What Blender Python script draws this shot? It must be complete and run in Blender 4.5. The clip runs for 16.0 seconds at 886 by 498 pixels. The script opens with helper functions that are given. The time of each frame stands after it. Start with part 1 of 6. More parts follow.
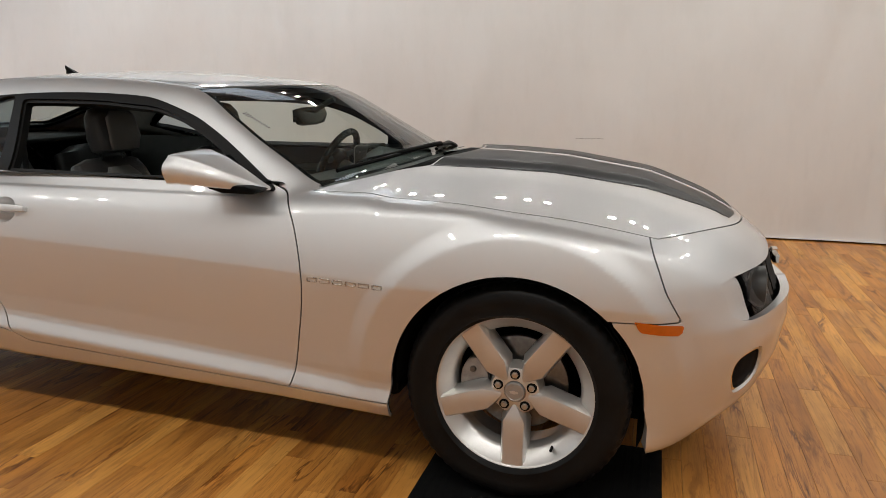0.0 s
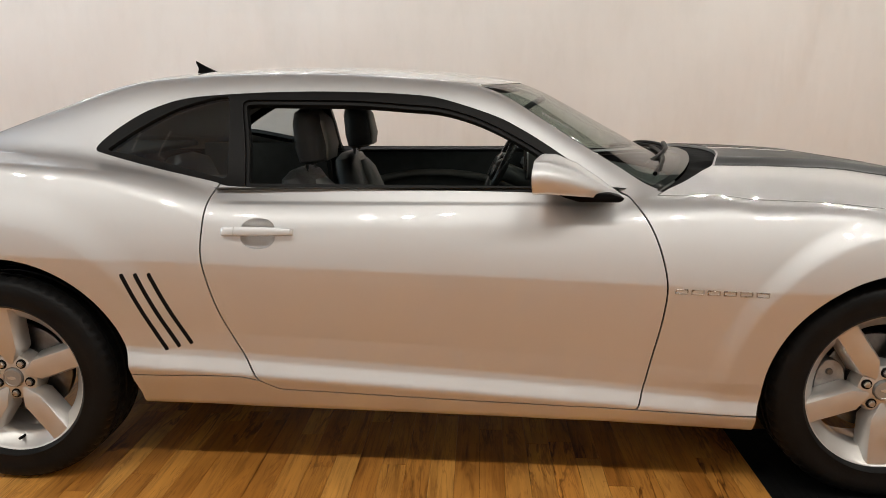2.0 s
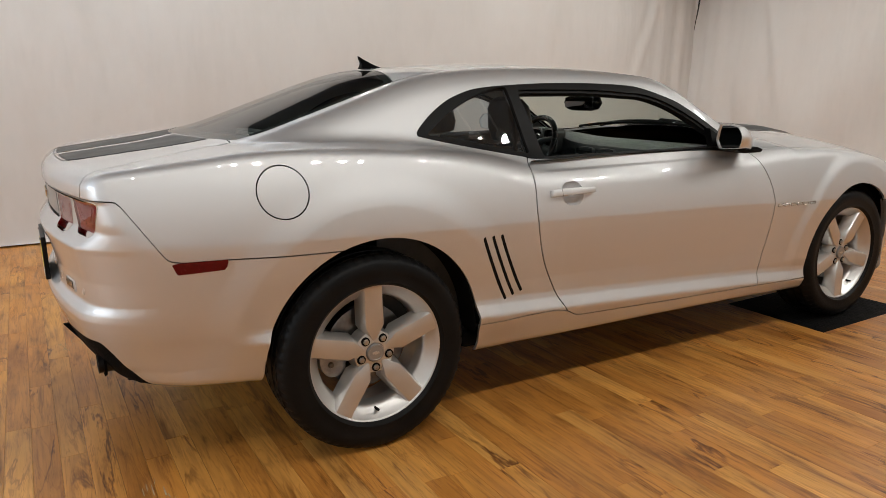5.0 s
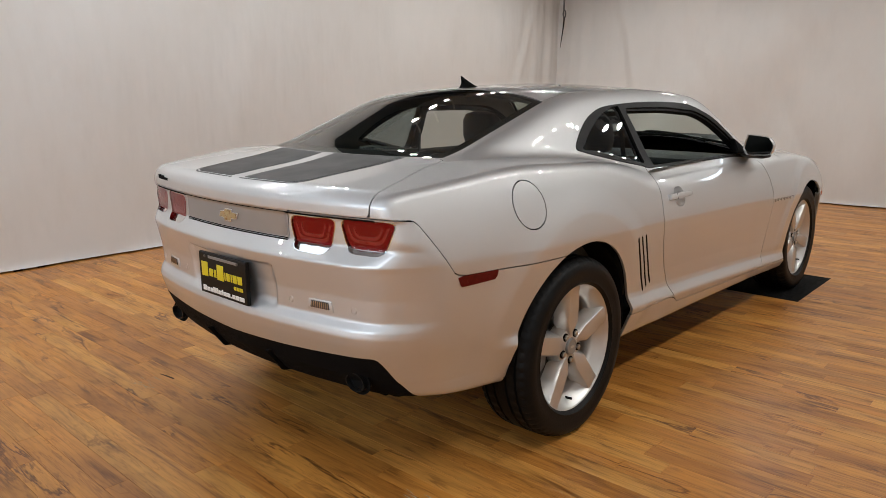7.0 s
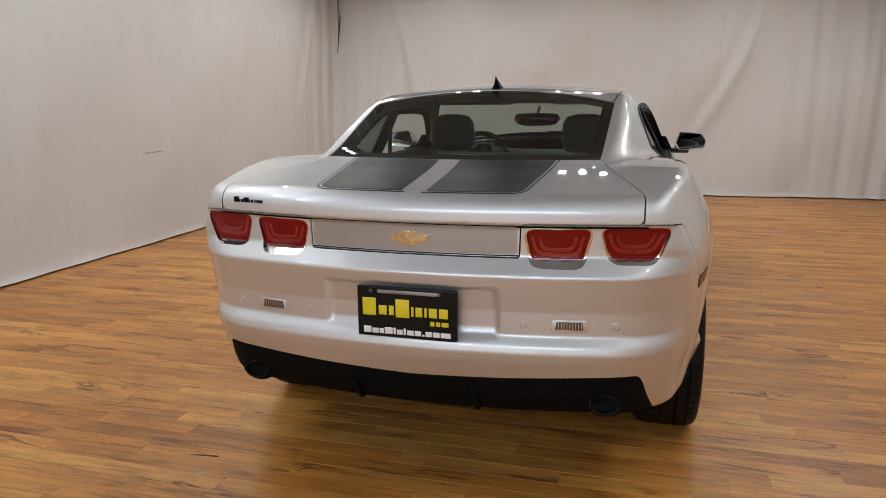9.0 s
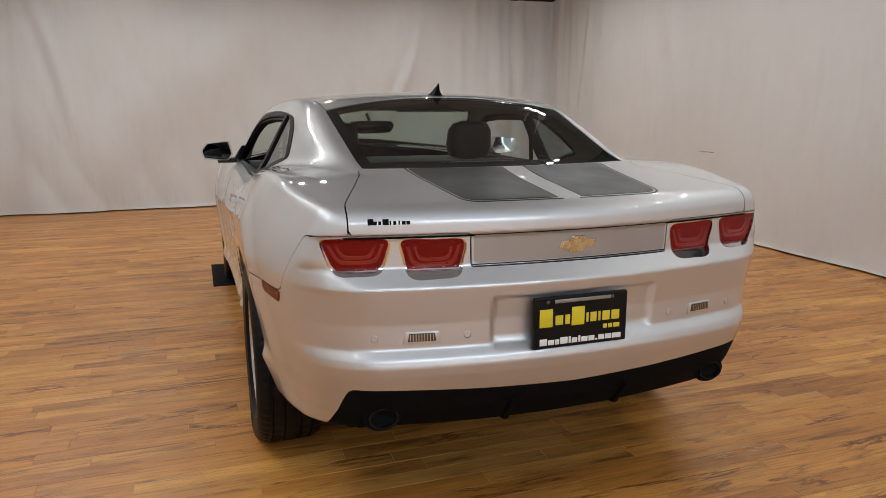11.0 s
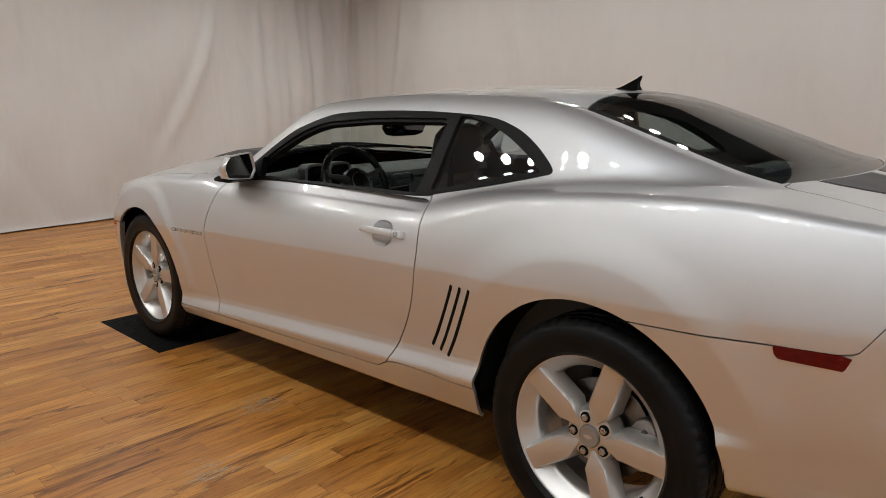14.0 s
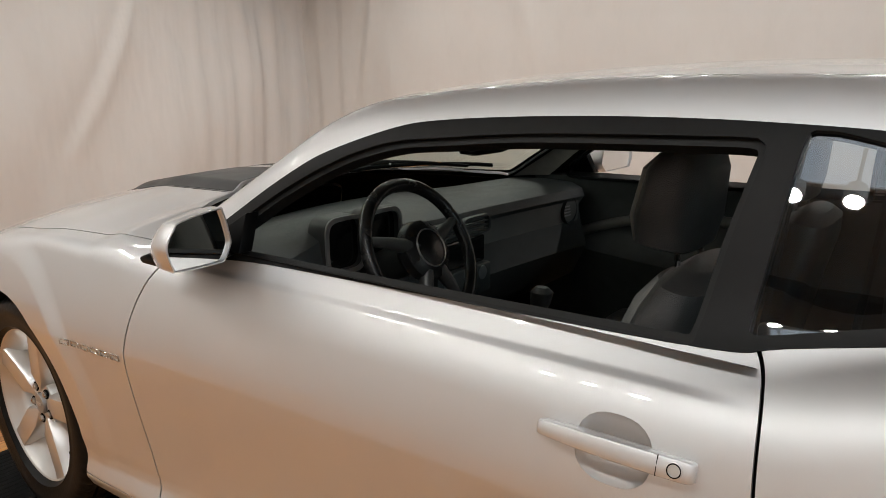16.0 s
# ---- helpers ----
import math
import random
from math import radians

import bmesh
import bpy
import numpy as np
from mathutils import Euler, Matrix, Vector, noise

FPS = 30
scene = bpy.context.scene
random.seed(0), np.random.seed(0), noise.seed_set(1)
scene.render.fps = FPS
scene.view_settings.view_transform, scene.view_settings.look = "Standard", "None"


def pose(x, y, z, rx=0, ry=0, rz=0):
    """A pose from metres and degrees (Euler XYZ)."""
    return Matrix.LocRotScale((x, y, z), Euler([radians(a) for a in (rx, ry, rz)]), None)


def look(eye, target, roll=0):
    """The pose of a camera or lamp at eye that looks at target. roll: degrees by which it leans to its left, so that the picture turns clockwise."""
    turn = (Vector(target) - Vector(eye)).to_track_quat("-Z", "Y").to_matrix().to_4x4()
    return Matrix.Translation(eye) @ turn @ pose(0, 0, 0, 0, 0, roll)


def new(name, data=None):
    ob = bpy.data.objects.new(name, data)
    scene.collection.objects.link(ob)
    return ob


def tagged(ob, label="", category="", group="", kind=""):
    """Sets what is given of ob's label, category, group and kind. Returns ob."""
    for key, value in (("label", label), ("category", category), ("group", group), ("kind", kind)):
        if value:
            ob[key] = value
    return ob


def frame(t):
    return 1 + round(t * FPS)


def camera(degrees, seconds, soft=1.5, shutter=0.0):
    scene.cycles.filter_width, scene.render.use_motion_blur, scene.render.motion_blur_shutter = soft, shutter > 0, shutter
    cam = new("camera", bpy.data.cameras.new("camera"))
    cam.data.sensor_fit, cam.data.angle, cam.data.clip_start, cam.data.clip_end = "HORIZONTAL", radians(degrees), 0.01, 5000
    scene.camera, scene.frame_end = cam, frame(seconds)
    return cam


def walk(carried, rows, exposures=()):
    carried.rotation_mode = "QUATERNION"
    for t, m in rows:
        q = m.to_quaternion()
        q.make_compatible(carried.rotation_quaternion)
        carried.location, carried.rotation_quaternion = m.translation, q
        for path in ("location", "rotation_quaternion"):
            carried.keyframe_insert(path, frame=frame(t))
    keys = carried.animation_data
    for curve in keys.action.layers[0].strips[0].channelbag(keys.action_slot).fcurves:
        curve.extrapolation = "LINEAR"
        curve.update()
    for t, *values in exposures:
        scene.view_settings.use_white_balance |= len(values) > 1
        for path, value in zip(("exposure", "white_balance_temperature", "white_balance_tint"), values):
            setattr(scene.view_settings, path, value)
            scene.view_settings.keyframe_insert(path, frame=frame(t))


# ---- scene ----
cam = camera(64.16, 16.0, soft=0.6)
PATH = [  # seconds, place, pitch, roll, yaw
    (0.0, 1.814, -2.961, 1.311, 77.19, 0.01, 16.80),
    (0.5, 1.364, -2.971, 1.316, 77.31, 0.25, 12.04),
    (1.0, 0.946, -2.953, 1.321, 77.68, 0.30, 8.92),
    (1.5, 0.540, -3.036, 1.310, 77.52, 0.42, 5.88),
    (2.0, 0.148, -3.040, 1.299, 77.33, 0.27, 3.06),
    (2.5, -0.267, -3.068, 1.287, 77.07, 0.46, 0.74),
    (3.0, -0.639, -3.088, 1.273, 76.75, 0.78, -3.50),
    (5.5, -2.822, -3.056, 1.300, 77.37, 0.32, -35.15),
    (6.0, -3.170, -2.932, 1.323, 77.57, 0.24, -38.07),
    (6.5, -3.511, -2.677, 1.335, 77.43, 0.36, -42.26),
    (7.0, -3.733, -2.296, 1.341, 77.60, 0.32, -47.87),
    (7.5, -3.995, -1.910, 1.350, 77.74, 0.32, -54.21),
    (8.0, -4.177, -1.527, 1.346, 77.67, 0.27, -59.26),
    (8.5, -4.279, -1.093, 1.338, 77.81, 0.48, -65.96),
    (9.0, -4.376, -0.671, 1.326, 77.98, 0.44, -74.38),
    (11.5, -4.087, 1.459, 1.325, 78.47, 0.12, -115.88),
    (12.0, -3.852, 1.818, 1.314, 78.42, 0.12, -121.74),
    (12.5, -3.614, 2.173, 1.302, 78.45, 0.19, -127.95),
    (13.0, -3.292, 2.400, 1.304, 78.12, 0.21, -132.79),
    (13.5, -2.873, 2.553, 1.335, 78.04, 0.17, -134.96),
    (14.0, -2.449, 2.587, 1.352, 77.76, 0.36, -136.50),
    (14.5, -2.024, 2.458, 1.360, 78.12, 0.29, -137.40),
    (15.0, -1.599, 2.318, 1.381, 77.45, 0.56, -139.07),
    (15.5, -1.247, 2.028, 1.370, 77.51, 0.64, -140.24),
    (16.0, -0.913, 1.730, 1.351, 76.85, 0.86, -141.72),
]
walk(cam, [(t, pose(x, y, z, rx, ry, rz)) for t, x, y, z, rx, ry, rz in PATH],
     [(0.0, -0.40, 6400, 9), (1.0, -0.31, 6500, 9), (2.0, -0.20, 6600, 9), (3.0, -0.36, 6600, 9), (5.5, -0.45, 6400, 9), (7.0, -0.50, 6280, 9),
      (9.0, -0.58, 6200, 9), (11.5, -0.61, 6200, 9), (13.0, -0.63, 6280, 9), (14.0, -0.63, 6300, 9), (15.0, -0.51, 6350, 9), (15.5, -0.47, 6400, 9), (16.0, -0.33, 6450, 9)])

# ---- light: a closed studio with round ceiling lamps ----
world = bpy.data.worlds.new("studio_world")
scene.world = world
world.use_nodes = True
world.node_tree.nodes["Background"].inputs["Color"].default_value = (0.9, 0.95, 1.0, 1)
world.node_tree.nodes["Background"].inputs["Strength"].default_value = 0.002

CEIL = 3.9          # height of the ceiling
SHEET = 2.83        # top of the hung sheets
WX0, WX1 = -8.0, 5.68   # west and east walls
WY0, WY1 = -3.85, 3.75  # south and north walls


def ceiling_lamp_light(at, aim, watts=3.0, size=0.09, colour=(1.0, 0.965, 0.915)):
    d = bpy.data.lights.new("lamp_light", "AREA")
    d.shape, d.size, d.energy, d.color = "DISK", size, watts, colour
    d.spread = radians(158)
    ob = new("lamp_light", d)
    ob.matrix_world = look(at, aim)
    return ob


# cool light from an unseen window, added behind the car to brighten its tail
day = bpy.data.lights.new("unseen_window_light", "AREA")
day.shape, day.size, day.size_y, day.energy, day.color = "RECTANGLE", 4.6, 1.3, 165.0, (0.74, 0.87, 1.0)
new("unseen_window_light", day).matrix_world = look((WX0 + 0.12, 0.0, 2.85), (-2.0, 0.0, 1.0))
# ---- materials ----
def node_material(name):
    m = bpy.data.materials.new(name)
    m.use_nodes = True
    nt = m.node_tree
    return m, nt, nt.nodes["Principled BSDF"]


def link(nt, a, b):
    nt.links.new(a, b)


def noise_node(nt, scale, detail=4.0, rough=0.55, stretch=None, space="Object"):
    tc = nt.nodes.new("ShaderNodeTexCoord")
    n = nt.nodes.new("ShaderNodeTexNoise")
    n.inputs["Scale"].default_value = scale
    n.inputs["Detail"].default_value = detail
    n.inputs["Roughness"].default_value = rough
    src = tc.outputs[space]
    if stretch:
        mp = nt.nodes.new("ShaderNodeMapping")
        mp.inputs["Scale"].default_value = stretch
        link(nt, src, mp.inputs["Vector"])
        src = mp.outputs["Vector"]
    link(nt, src, n.inputs["Vector"])
    return n


def ramp(nt, src, stops):
    r = nt.nodes.new("ShaderNodeValToRGB")
    e = r.color_ramp.elements
    while len(e) < len(stops):
        e.new(0.5)
    for el, (p, c) in zip(e, stops):
        el.position = p
        el.color = (*c, 1) if len(c) == 3 else c
    link(nt, src, r.inputs["Fac"])
    return r


def grey(v):
    return (v, v, v)


def bump(nt, bsdf, src, strength, distance=0.01):
    b = nt.nodes.new("ShaderNodeBump")
    b.inputs["Strength"].default_value = strength
    b.inputs["Distance"].default_value = distance
    link(nt, src, b.inputs["Height"])
    link(nt, b.outputs["Normal"], bsdf.inputs["Normal"])
    return b


def plain(name, colour, rough=0.5, metal=0.0, vary=0.12, scale=18.0, bumps=0.0, coat=0.0, bscale=None, spec=0.5):
    """A surface with a little uneven colour, gloss and relief."""
    m, nt, b = node_material(name)
    n = noise_node(nt, scale, 5.0)
    lo = tuple(c * (1 - vary) for c in colour)
    hi = tuple(min(1.0, c * (1 + vary)) for c in colour)
    r = ramp(nt, n.outputs["Fac"], [(0.3, lo), (0.7, hi)])
    link(nt, r.outputs["Color"], b.inputs["Base Color"])
    rr = ramp(nt, n.outputs["Fac"], [(0.25, grey(max(0.02, rough * 0.85))), (0.75, grey(min(1, rough * 1.15)))])
    link(nt, rr.outputs["Color"], b.inputs["Roughness"])
    b.inputs["Metallic"].default_value = metal
    b.inputs["Coat Weight"].default_value = coat
    b.inputs["Specular IOR Level"].default_value = spec
    b.inputs["Coat Roughness"].default_value = 0.04
    if bumps:
        n2 = noise_node(nt, bscale or scale * 12, 3.0)
        bump(nt, b, n2.outputs["Fac"], bumps, 0.003)
    return m


def make_paint():
    m, nt, b = node_material("silver_paint")
    flake = noise_node(nt, 1400.0, 2.0)
    fr = ramp(nt, flake.outputs["Fac"], [(0.3, (0.60, 0.604, 0.606)), (0.7, (0.73, 0.734, 0.736))])
    link(nt, fr.outputs["Color"], b.inputs["Base Color"])
    b.inputs["Metallic"].default_value = 0.88
    b.inputs["Roughness"].default_value = 0.51
    b.inputs["Coat Weight"].default_value = 1.0
    b.inputs["Coat Roughness"].default_value = 0.02
    b.inputs["Coat IOR"].default_value = 1.62
    return m


def make_glass(name, tint, rough=0.0, ior=1.55):
    m, nt, b = node_material(name)
    out = nt.nodes["Material Output"]
    tr = nt.nodes.new("ShaderNodeBsdfTransparent")
    tr.inputs["Color"].default_value = (*tint, 1)
    gl = nt.nodes.new("ShaderNodeBsdfGlossy")
    gl.inputs["Roughness"].default_value = 0.01 + rough
    lw = nt.nodes.new("ShaderNodeLayerWeight")
    pw = nt.nodes.new("ShaderNodeMath")
    pw.operation = "POWER"
    pw.inputs[1].default_value = 5.0
    link(nt, lw.outputs["Facing"], pw.inputs[0])
    f0 = ((ior - 1) / (ior + 1)) ** 2 * 1.6
    fres = nt.nodes.new("ShaderNodeMath")
    fres.operation = "MULTIPLY_ADD"
    fres.inputs[1].default_value = 1 - f0
    fres.inputs[2].default_value = f0
    link(nt, pw.outputs[0], fres.inputs[0])
    mix = nt.nodes.new("ShaderNodeMixShader")
    link(nt, fres.outputs[0], mix.inputs["Fac"])
    link(nt, tr.outputs["BSDF"], mix.inputs[1])
    link(nt, gl.outputs["BSDF"], mix.inputs[2])
    link(nt, mix.outputs["Shader"], out.inputs["Surface"])
    return m


PAINT = make_paint()
GLASS = make_glass("tinted_glass", (0.60, 0.66, 0.63), 0.0, 1.52)
SCREEN = make_glass("windscreen_glass", (0.72, 0.80, 0.76))
DARK_GLASS = make_glass("dark_tinted_glass", (0.52, 0.60, 0.63), 0.0, 1.85)
CLEAR = make_glass("clear_plastic", (0.95, 0.95, 0.95), 0.0, 1.22)
TRIM = plain("black_trim", (0.0035, 0.0035, 0.0035), 0.35, 0, 0.2, 30, 0.0, spec=0.04)
FRIT = plain("black_frit", (0.006, 0.006, 0.0065), 0.6, 0, 0.1, 30, spec=0.1)
FRAME_TRIM = plain("satin_dark_trim", (0.008, 0.0079, 0.0078), 0.42, 0, 0.15, 30, 0.0, spec=0.12)
SEAL = plain("seal_rubber", (0.009, 0.009, 0.0088), 0.5, 0, 0.25, 60, 0.2, spec=0.2)
VALANCE = plain("textured_black_plastic", (0.007, 0.007, 0.0072), 0.65, 0, 0.25, 40, 0.3, spec=0.03)
STRIPE = plain("dark_grey_stripe", (0.014, 0.014, 0.0145), 0.42, 0.0, 0.08, 6, 0, 0.0, spec=0.35)
RUBBER = plain("tyre_rubber", (0.006, 0.0059, 0.0058), 0.46, 0, 0.35, 9, 0.25, spec=0.15)
ALLOY = plain("painted_alloy", (0.60, 0.59, 0.57), 0.36, 0.78, 0.05, 12, 0.0, 0.4)
NUT = plain("bright_steel_nut", (0.50, 0.47, 0.43), 0.3, 0.95, 0.15, 40)
STEEL = plain("brushed_steel", (0.17, 0.165, 0.16), 0.32, 0.9, 0.25, 30, 0.2)
IRON = plain("cast_caliper", (0.34, 0.335, 0.33), 0.45, 0.6, 0.25, 30, 0.3)
IRON_DARK = plain("dark_satin_grey", (0.07, 0.07, 0.068), 0.4, 0.4, 0.1, 30)
CHROME = plain("chrome", (0.72, 0.71, 0.70), 0.09, 1.0, 0.04, 10)
BADGE = plain("badge_metal", (0.42, 0.40, 0.37), 0.28, 0.9, 0.1, 40)
GOLD = plain("gold_badge", (0.62, 0.50, 0.28), 0.28, 0.9, 0.1, 40, 0.2)
LINER = plain("dark_liner", (0.006, 0.006, 0.006), 0.9, 0, 0.4, 20, 0.0, spec=0.1)
LEATHER = plain("black_leather", (0.030, 0.029, 0.028), 0.36, 0, 0.3, 14, 0.5, 0.0, 500)
GREY_LEATHER = plain("grey_leather", (0.13, 0.128, 0.12), 0.45, 0, 0.12, 14, 0.4, 0.0, 500)
DASH = plain("dash_plastic", (0.042, 0.046, 0.045), 0.45, 0, 0.2, 20, 0.4, 0.0, 600)
WHEEL_LEATHER = plain("smooth_black_leather", (0.012, 0.012, 0.012), 0.26, 0, 0.2, 14, 0.2, 0.0, 400)
SILVER_PLASTIC = plain("silver_plastic", (0.34, 0.34, 0.335), 0.35, 0.6, 0.06, 20)
HEADLINER = plain("grey_headliner", (0.22, 0.215, 0.20), 0.9, 0, 0.1, 60, 0.3)
CARPET = plain("dark_carpet", (0.015, 0.015, 0.015), 0.95, 0, 0.3, 80, 0.6)
WHITE = plain("white_print", (0.85, 0.85, 0.83), 0.45, 0, 0.02, 10)
YELLOW = plain("yellow_print", (0.75, 0.62, 0.02), 0.4, 0, 0.03, 10)
BLACK_GLOSS = plain("gloss_black", (0.008, 0.008, 0.008), 0.15, 0, 0.2, 10, 0, 0.5)
MIRROR = plain("mirror_glass", (0.82, 0.83, 0.82), 0.01, 1.0, 0.0, 4)
AMBER = plain("amber_lens", (0.48, 0.10, 0.006), 0.25, 0, 0.1, 60, 0.2, 0.25, spec=0.25)
REDLENS = plain("red_marker_lens", (0.10, 0.003, 0.004), 0.25, 0, 0.15, 60, 0.2, 0.15, spec=0.2)
SCUFF_DARK = plain("grey_scuff", (0.30, 0.285, 0.27), 0.9, 0, 0.3, 60)
PLATE_BLACK = plain("satin_black_plate", (0.006, 0.006, 0.006), 0.38, 0, 0.1, 10, spec=0.2)
MATRUB = plain("black_rubber_mat", (0.005, 0.005, 0.005), 0.75, 0, 0.3, 25, 0.3, spec=0.08)


def make_lamp_red():
    m, nt, b = node_material("red_lamp_lens")
    tc = nt.nodes.new("ShaderNodeTexCoord")
    v = nt.nodes.new("ShaderNodeTexVoronoi")
    v.inputs["Scale"].default_value = 380.0
    link(nt, tc.outputs["Object"], v.inputs["Vector"])
    r = ramp(nt, v.outputs["Distance"], [(0.1, (0.34, 0.0030, 0.003)), (0.7, (0.15, 0.0012, 0.0013))])
    link(nt, r.outputs["Color"], b.inputs["Base Color"])
    b.inputs["Roughness"].default_value = 0.35
    b.inputs["Specular IOR Level"].default_value = 0.15
    bump(nt, b, v.outputs["Distance"], 0.15, 0.002)
    return m


LAMP_RED = make_lamp_red()
LAMP_GUIDE = plain("red_light_guide", (0.30, 0.006, 0.005), 0.3, 0, 0.2, 90, 0.0, 0.6)


def make_cloth():
    """Off-white canvas backdrop: soft sags, vertical creases and faint dirt near the hem."""
    m, nt, b = node_material("canvas_cloth")
    big = noise_node(nt, 0.7, 4.0, 0.6)
    dirt = noise_node(nt, 6.0, 6.0, 0.65, (1, 1, 0.35))
    r1 = ramp(nt, big.outputs["Fac"], [(0.3, (0.68, 0.675, 0.66)), (0.7, (0.725, 0.72, 0.705))])
    r2 = ramp(nt, dirt.outputs["Fac"], [(0.28, (0.86, 0.85, 0.83)), (0.5, (1, 1, 1))])
    mx = nt.nodes.new("ShaderNodeMixRGB")
    mx.blend_type = "MULTIPLY"
    mx.inputs["Fac"].default_value = 0.22
    link(nt, r1.outputs["Color"], mx.inputs[1])
    link(nt, r2.outputs["Color"], mx.inputs[2])
    link(nt, mx.outputs["Color"], b.inputs["Base Color"])
    b.inputs["Roughness"].default_value = 0.92
    weave = noise_node(nt, 240.0, 2.0)
    fold = noise_node(nt, 1.6, 3.0, 0.5, (1.6, 1.6, 0.45))
    b1 = nt.nodes.new("ShaderNodeBump")
    b1.inputs["Strength"].default_value = 0.34
    b1.inputs["Distance"].default_value = 0.12
    link(nt, fold.outputs["Fac"], b1.inputs["Height"])
    b2 = nt.nodes.new("ShaderNodeBump")
    b2.inputs["Strength"].default_value = 0.15
    b2.inputs["Distance"].default_value = 0.002
    link(nt, weave.outputs["Fac"], b2.inputs["Height"])
    link(nt, b1.outputs["Normal"], b2.inputs["Normal"])
    link(nt, b2.outputs["Normal"], b.inputs["Normal"])
    return m


def make_wood():
    """Warm hickory-like laminate: streaky grain along y, dark knots and worn spots; each board its own tone."""
    m, nt, b = node_material("laminate_board")
    oi = nt.nodes.new("ShaderNodeObjectInfo")
    gi = nt.nodes.new("ShaderNodeNewGeometry")
    add = nt.nodes.new("ShaderNodeMath")
    add.operation = "ADD"
    link(nt, oi.outputs["Random"], add.inputs[0])
    link(nt, gi.outputs["Random Per Island"], add.inputs[1])
    frac = nt.nodes.new("ShaderNodeMath")
    frac.operation = "FRACT"
    link(nt, add.outputs[0], frac.inputs[0])
    off = nt.nodes.new("ShaderNodeVectorMath")
    off.operation = "ADD"
    comb = nt.nodes.new("ShaderNodeCombineXYZ")
    mul = nt.nodes.new("ShaderNodeMath")
    mul.operation = "MULTIPLY"
    mul.inputs[1].default_value = 37.0
    link(nt, frac.outputs[0], mul.inputs[0])
    for k in range(3):
        link(nt, mul.outputs[0], comb.inputs[k])
    geo = gi.outputs["Position"]
    link(nt, geo, off.inputs[0])
    link(nt, comb.outputs["Vector"], off.inputs[1])

    def streak(scale, sy, detail):
        mp = nt.nodes.new("ShaderNodeMapping")
        mp.inputs["Scale"].default_value = (1, sy, 1)
        link(nt, off.outputs["Vector"], mp.inputs["Vector"])
        n = nt.nodes.new("ShaderNodeTexNoise")
        n.inputs["Scale"].default_value = scale
        n.inputs["Detail"].default_value = detail
        n.inputs["Roughness"].default_value = 0.6
        link(nt, mp.outputs["Vector"], n.inputs["Vector"])
        return n
    tone = ramp(nt, frac.outputs[0], [(0.0, (0.45, 0.185, 0.034)), (0.35, (0.51, 0.218, 0.043)), (0.75, (0.56, 0.258, 0.056)), (1.0, (0.61, 0.305, 0.074))])
    g1 = streak(15.0, 0.11, 7.0)
    g1.inputs["Distortion"].default_value = 0.9
    blot = streak(2.6, 0.5, 5.0)
    rb = ramp(nt, blot.outputs["Fac"], [(0.30, (0.66, 0.58, 0.50)), (0.50, (1.0, 1.0, 1.0)), (0.70, (1.18, 1.18, 1.16))])
    g2 = streak(75.0, 0.045, 5.0)
    k1 = streak(8.0, 0.24, 6.0)
    r1 = ramp(nt, g1.outputs["Fac"], [(0.29, (0.40, 0.30, 0.21)), (0.43, (0.95, 0.94, 0.93)), (0.8, (1.22, 1.22, 1.18))])
    r2 = ramp(nt, g2.outputs["Fac"], [(0.30, (0.74, 0.70, 0.66)), (0.50, (1.0, 1.0, 1.0)), (0.75, (1.08, 1.08, 1.06))])
    r3 = ramp(nt, k1.outputs["Fac"], [(0.26, (0.20, 0.12, 0.07)), (0.30, (0.72, 0.66, 0.6)), (0.36, (1, 1, 1))])
    cur = tone.outputs["Color"]
    # fine wandering cracks and grain lines
    c1 = streak(7.0, 0.16, 5.0)
    c1.inputs["Distortion"].default_value = 0.5
    cr = ramp(nt, c1.outputs["Fac"], [(0.470, (1, 1, 1)), (0.493, (0.30, 0.20, 0.13)), (0.500, (0.22, 0.13, 0.08)), (0.525, (1, 1, 1))])
    c2 = streak(22.0, 0.07, 4.0)
    c2.inputs["Distortion"].default_value = 0.8
    cr2 = ramp(nt, c2.outputs["Fac"], [(0.40, (1, 1, 1)), (0.425, (0.72, 0.65, 0.58)), (0.45, (1, 1, 1)), (0.58, (1, 1, 1)), (0.60, (0.74, 0.67, 0.60)), (0.62, (1, 1, 1))])
    cm = streak(3.1, 0.45, 2.0)
    gate = ramp(nt, cm.outputs["Fac"], [(0.49, grey(0.0)), (0.63, grey(0.95))])
    cmix = nt.nodes.new("ShaderNodeMixRGB")
    cmix.inputs[1].default_value = (1, 1, 1, 1)
    link(nt, gate.outputs["Color"], cmix.inputs["Fac"])
    link(nt, cr.outputs["Color"], cmix.inputs[2])
    for r in (r1, r2, r3, cmix, cr2, rb):
        mx = nt.nodes.new("ShaderNodeMixRGB")
        mx.blend_type = "MULTIPLY"
        mx.inputs["Fac"].default_value = 1.0
        link(nt, cur, mx.inputs[1])
        link(nt, r.outputs["Color"], mx.inputs[2])
        cur = mx.outputs["Color"]
    link(nt, cur, b.inputs["Base Color"])
    rr = ramp(nt, k1.outputs["Fac"], [(0.3, grey(0.46)), (0.7, grey(0.31))])
    link(nt, rr.outputs["Color"], b.inputs["Roughness"])
    b.inputs["Coat Weight"].default_value = 0.12
    b.inputs["Specular IOR Level"].default_value = 0.42
    b.inputs["Coat Roughness"].default_value = 0.28
    bump(nt, b, g2.outputs["Fac"], 0.12, 0.002)
    return m


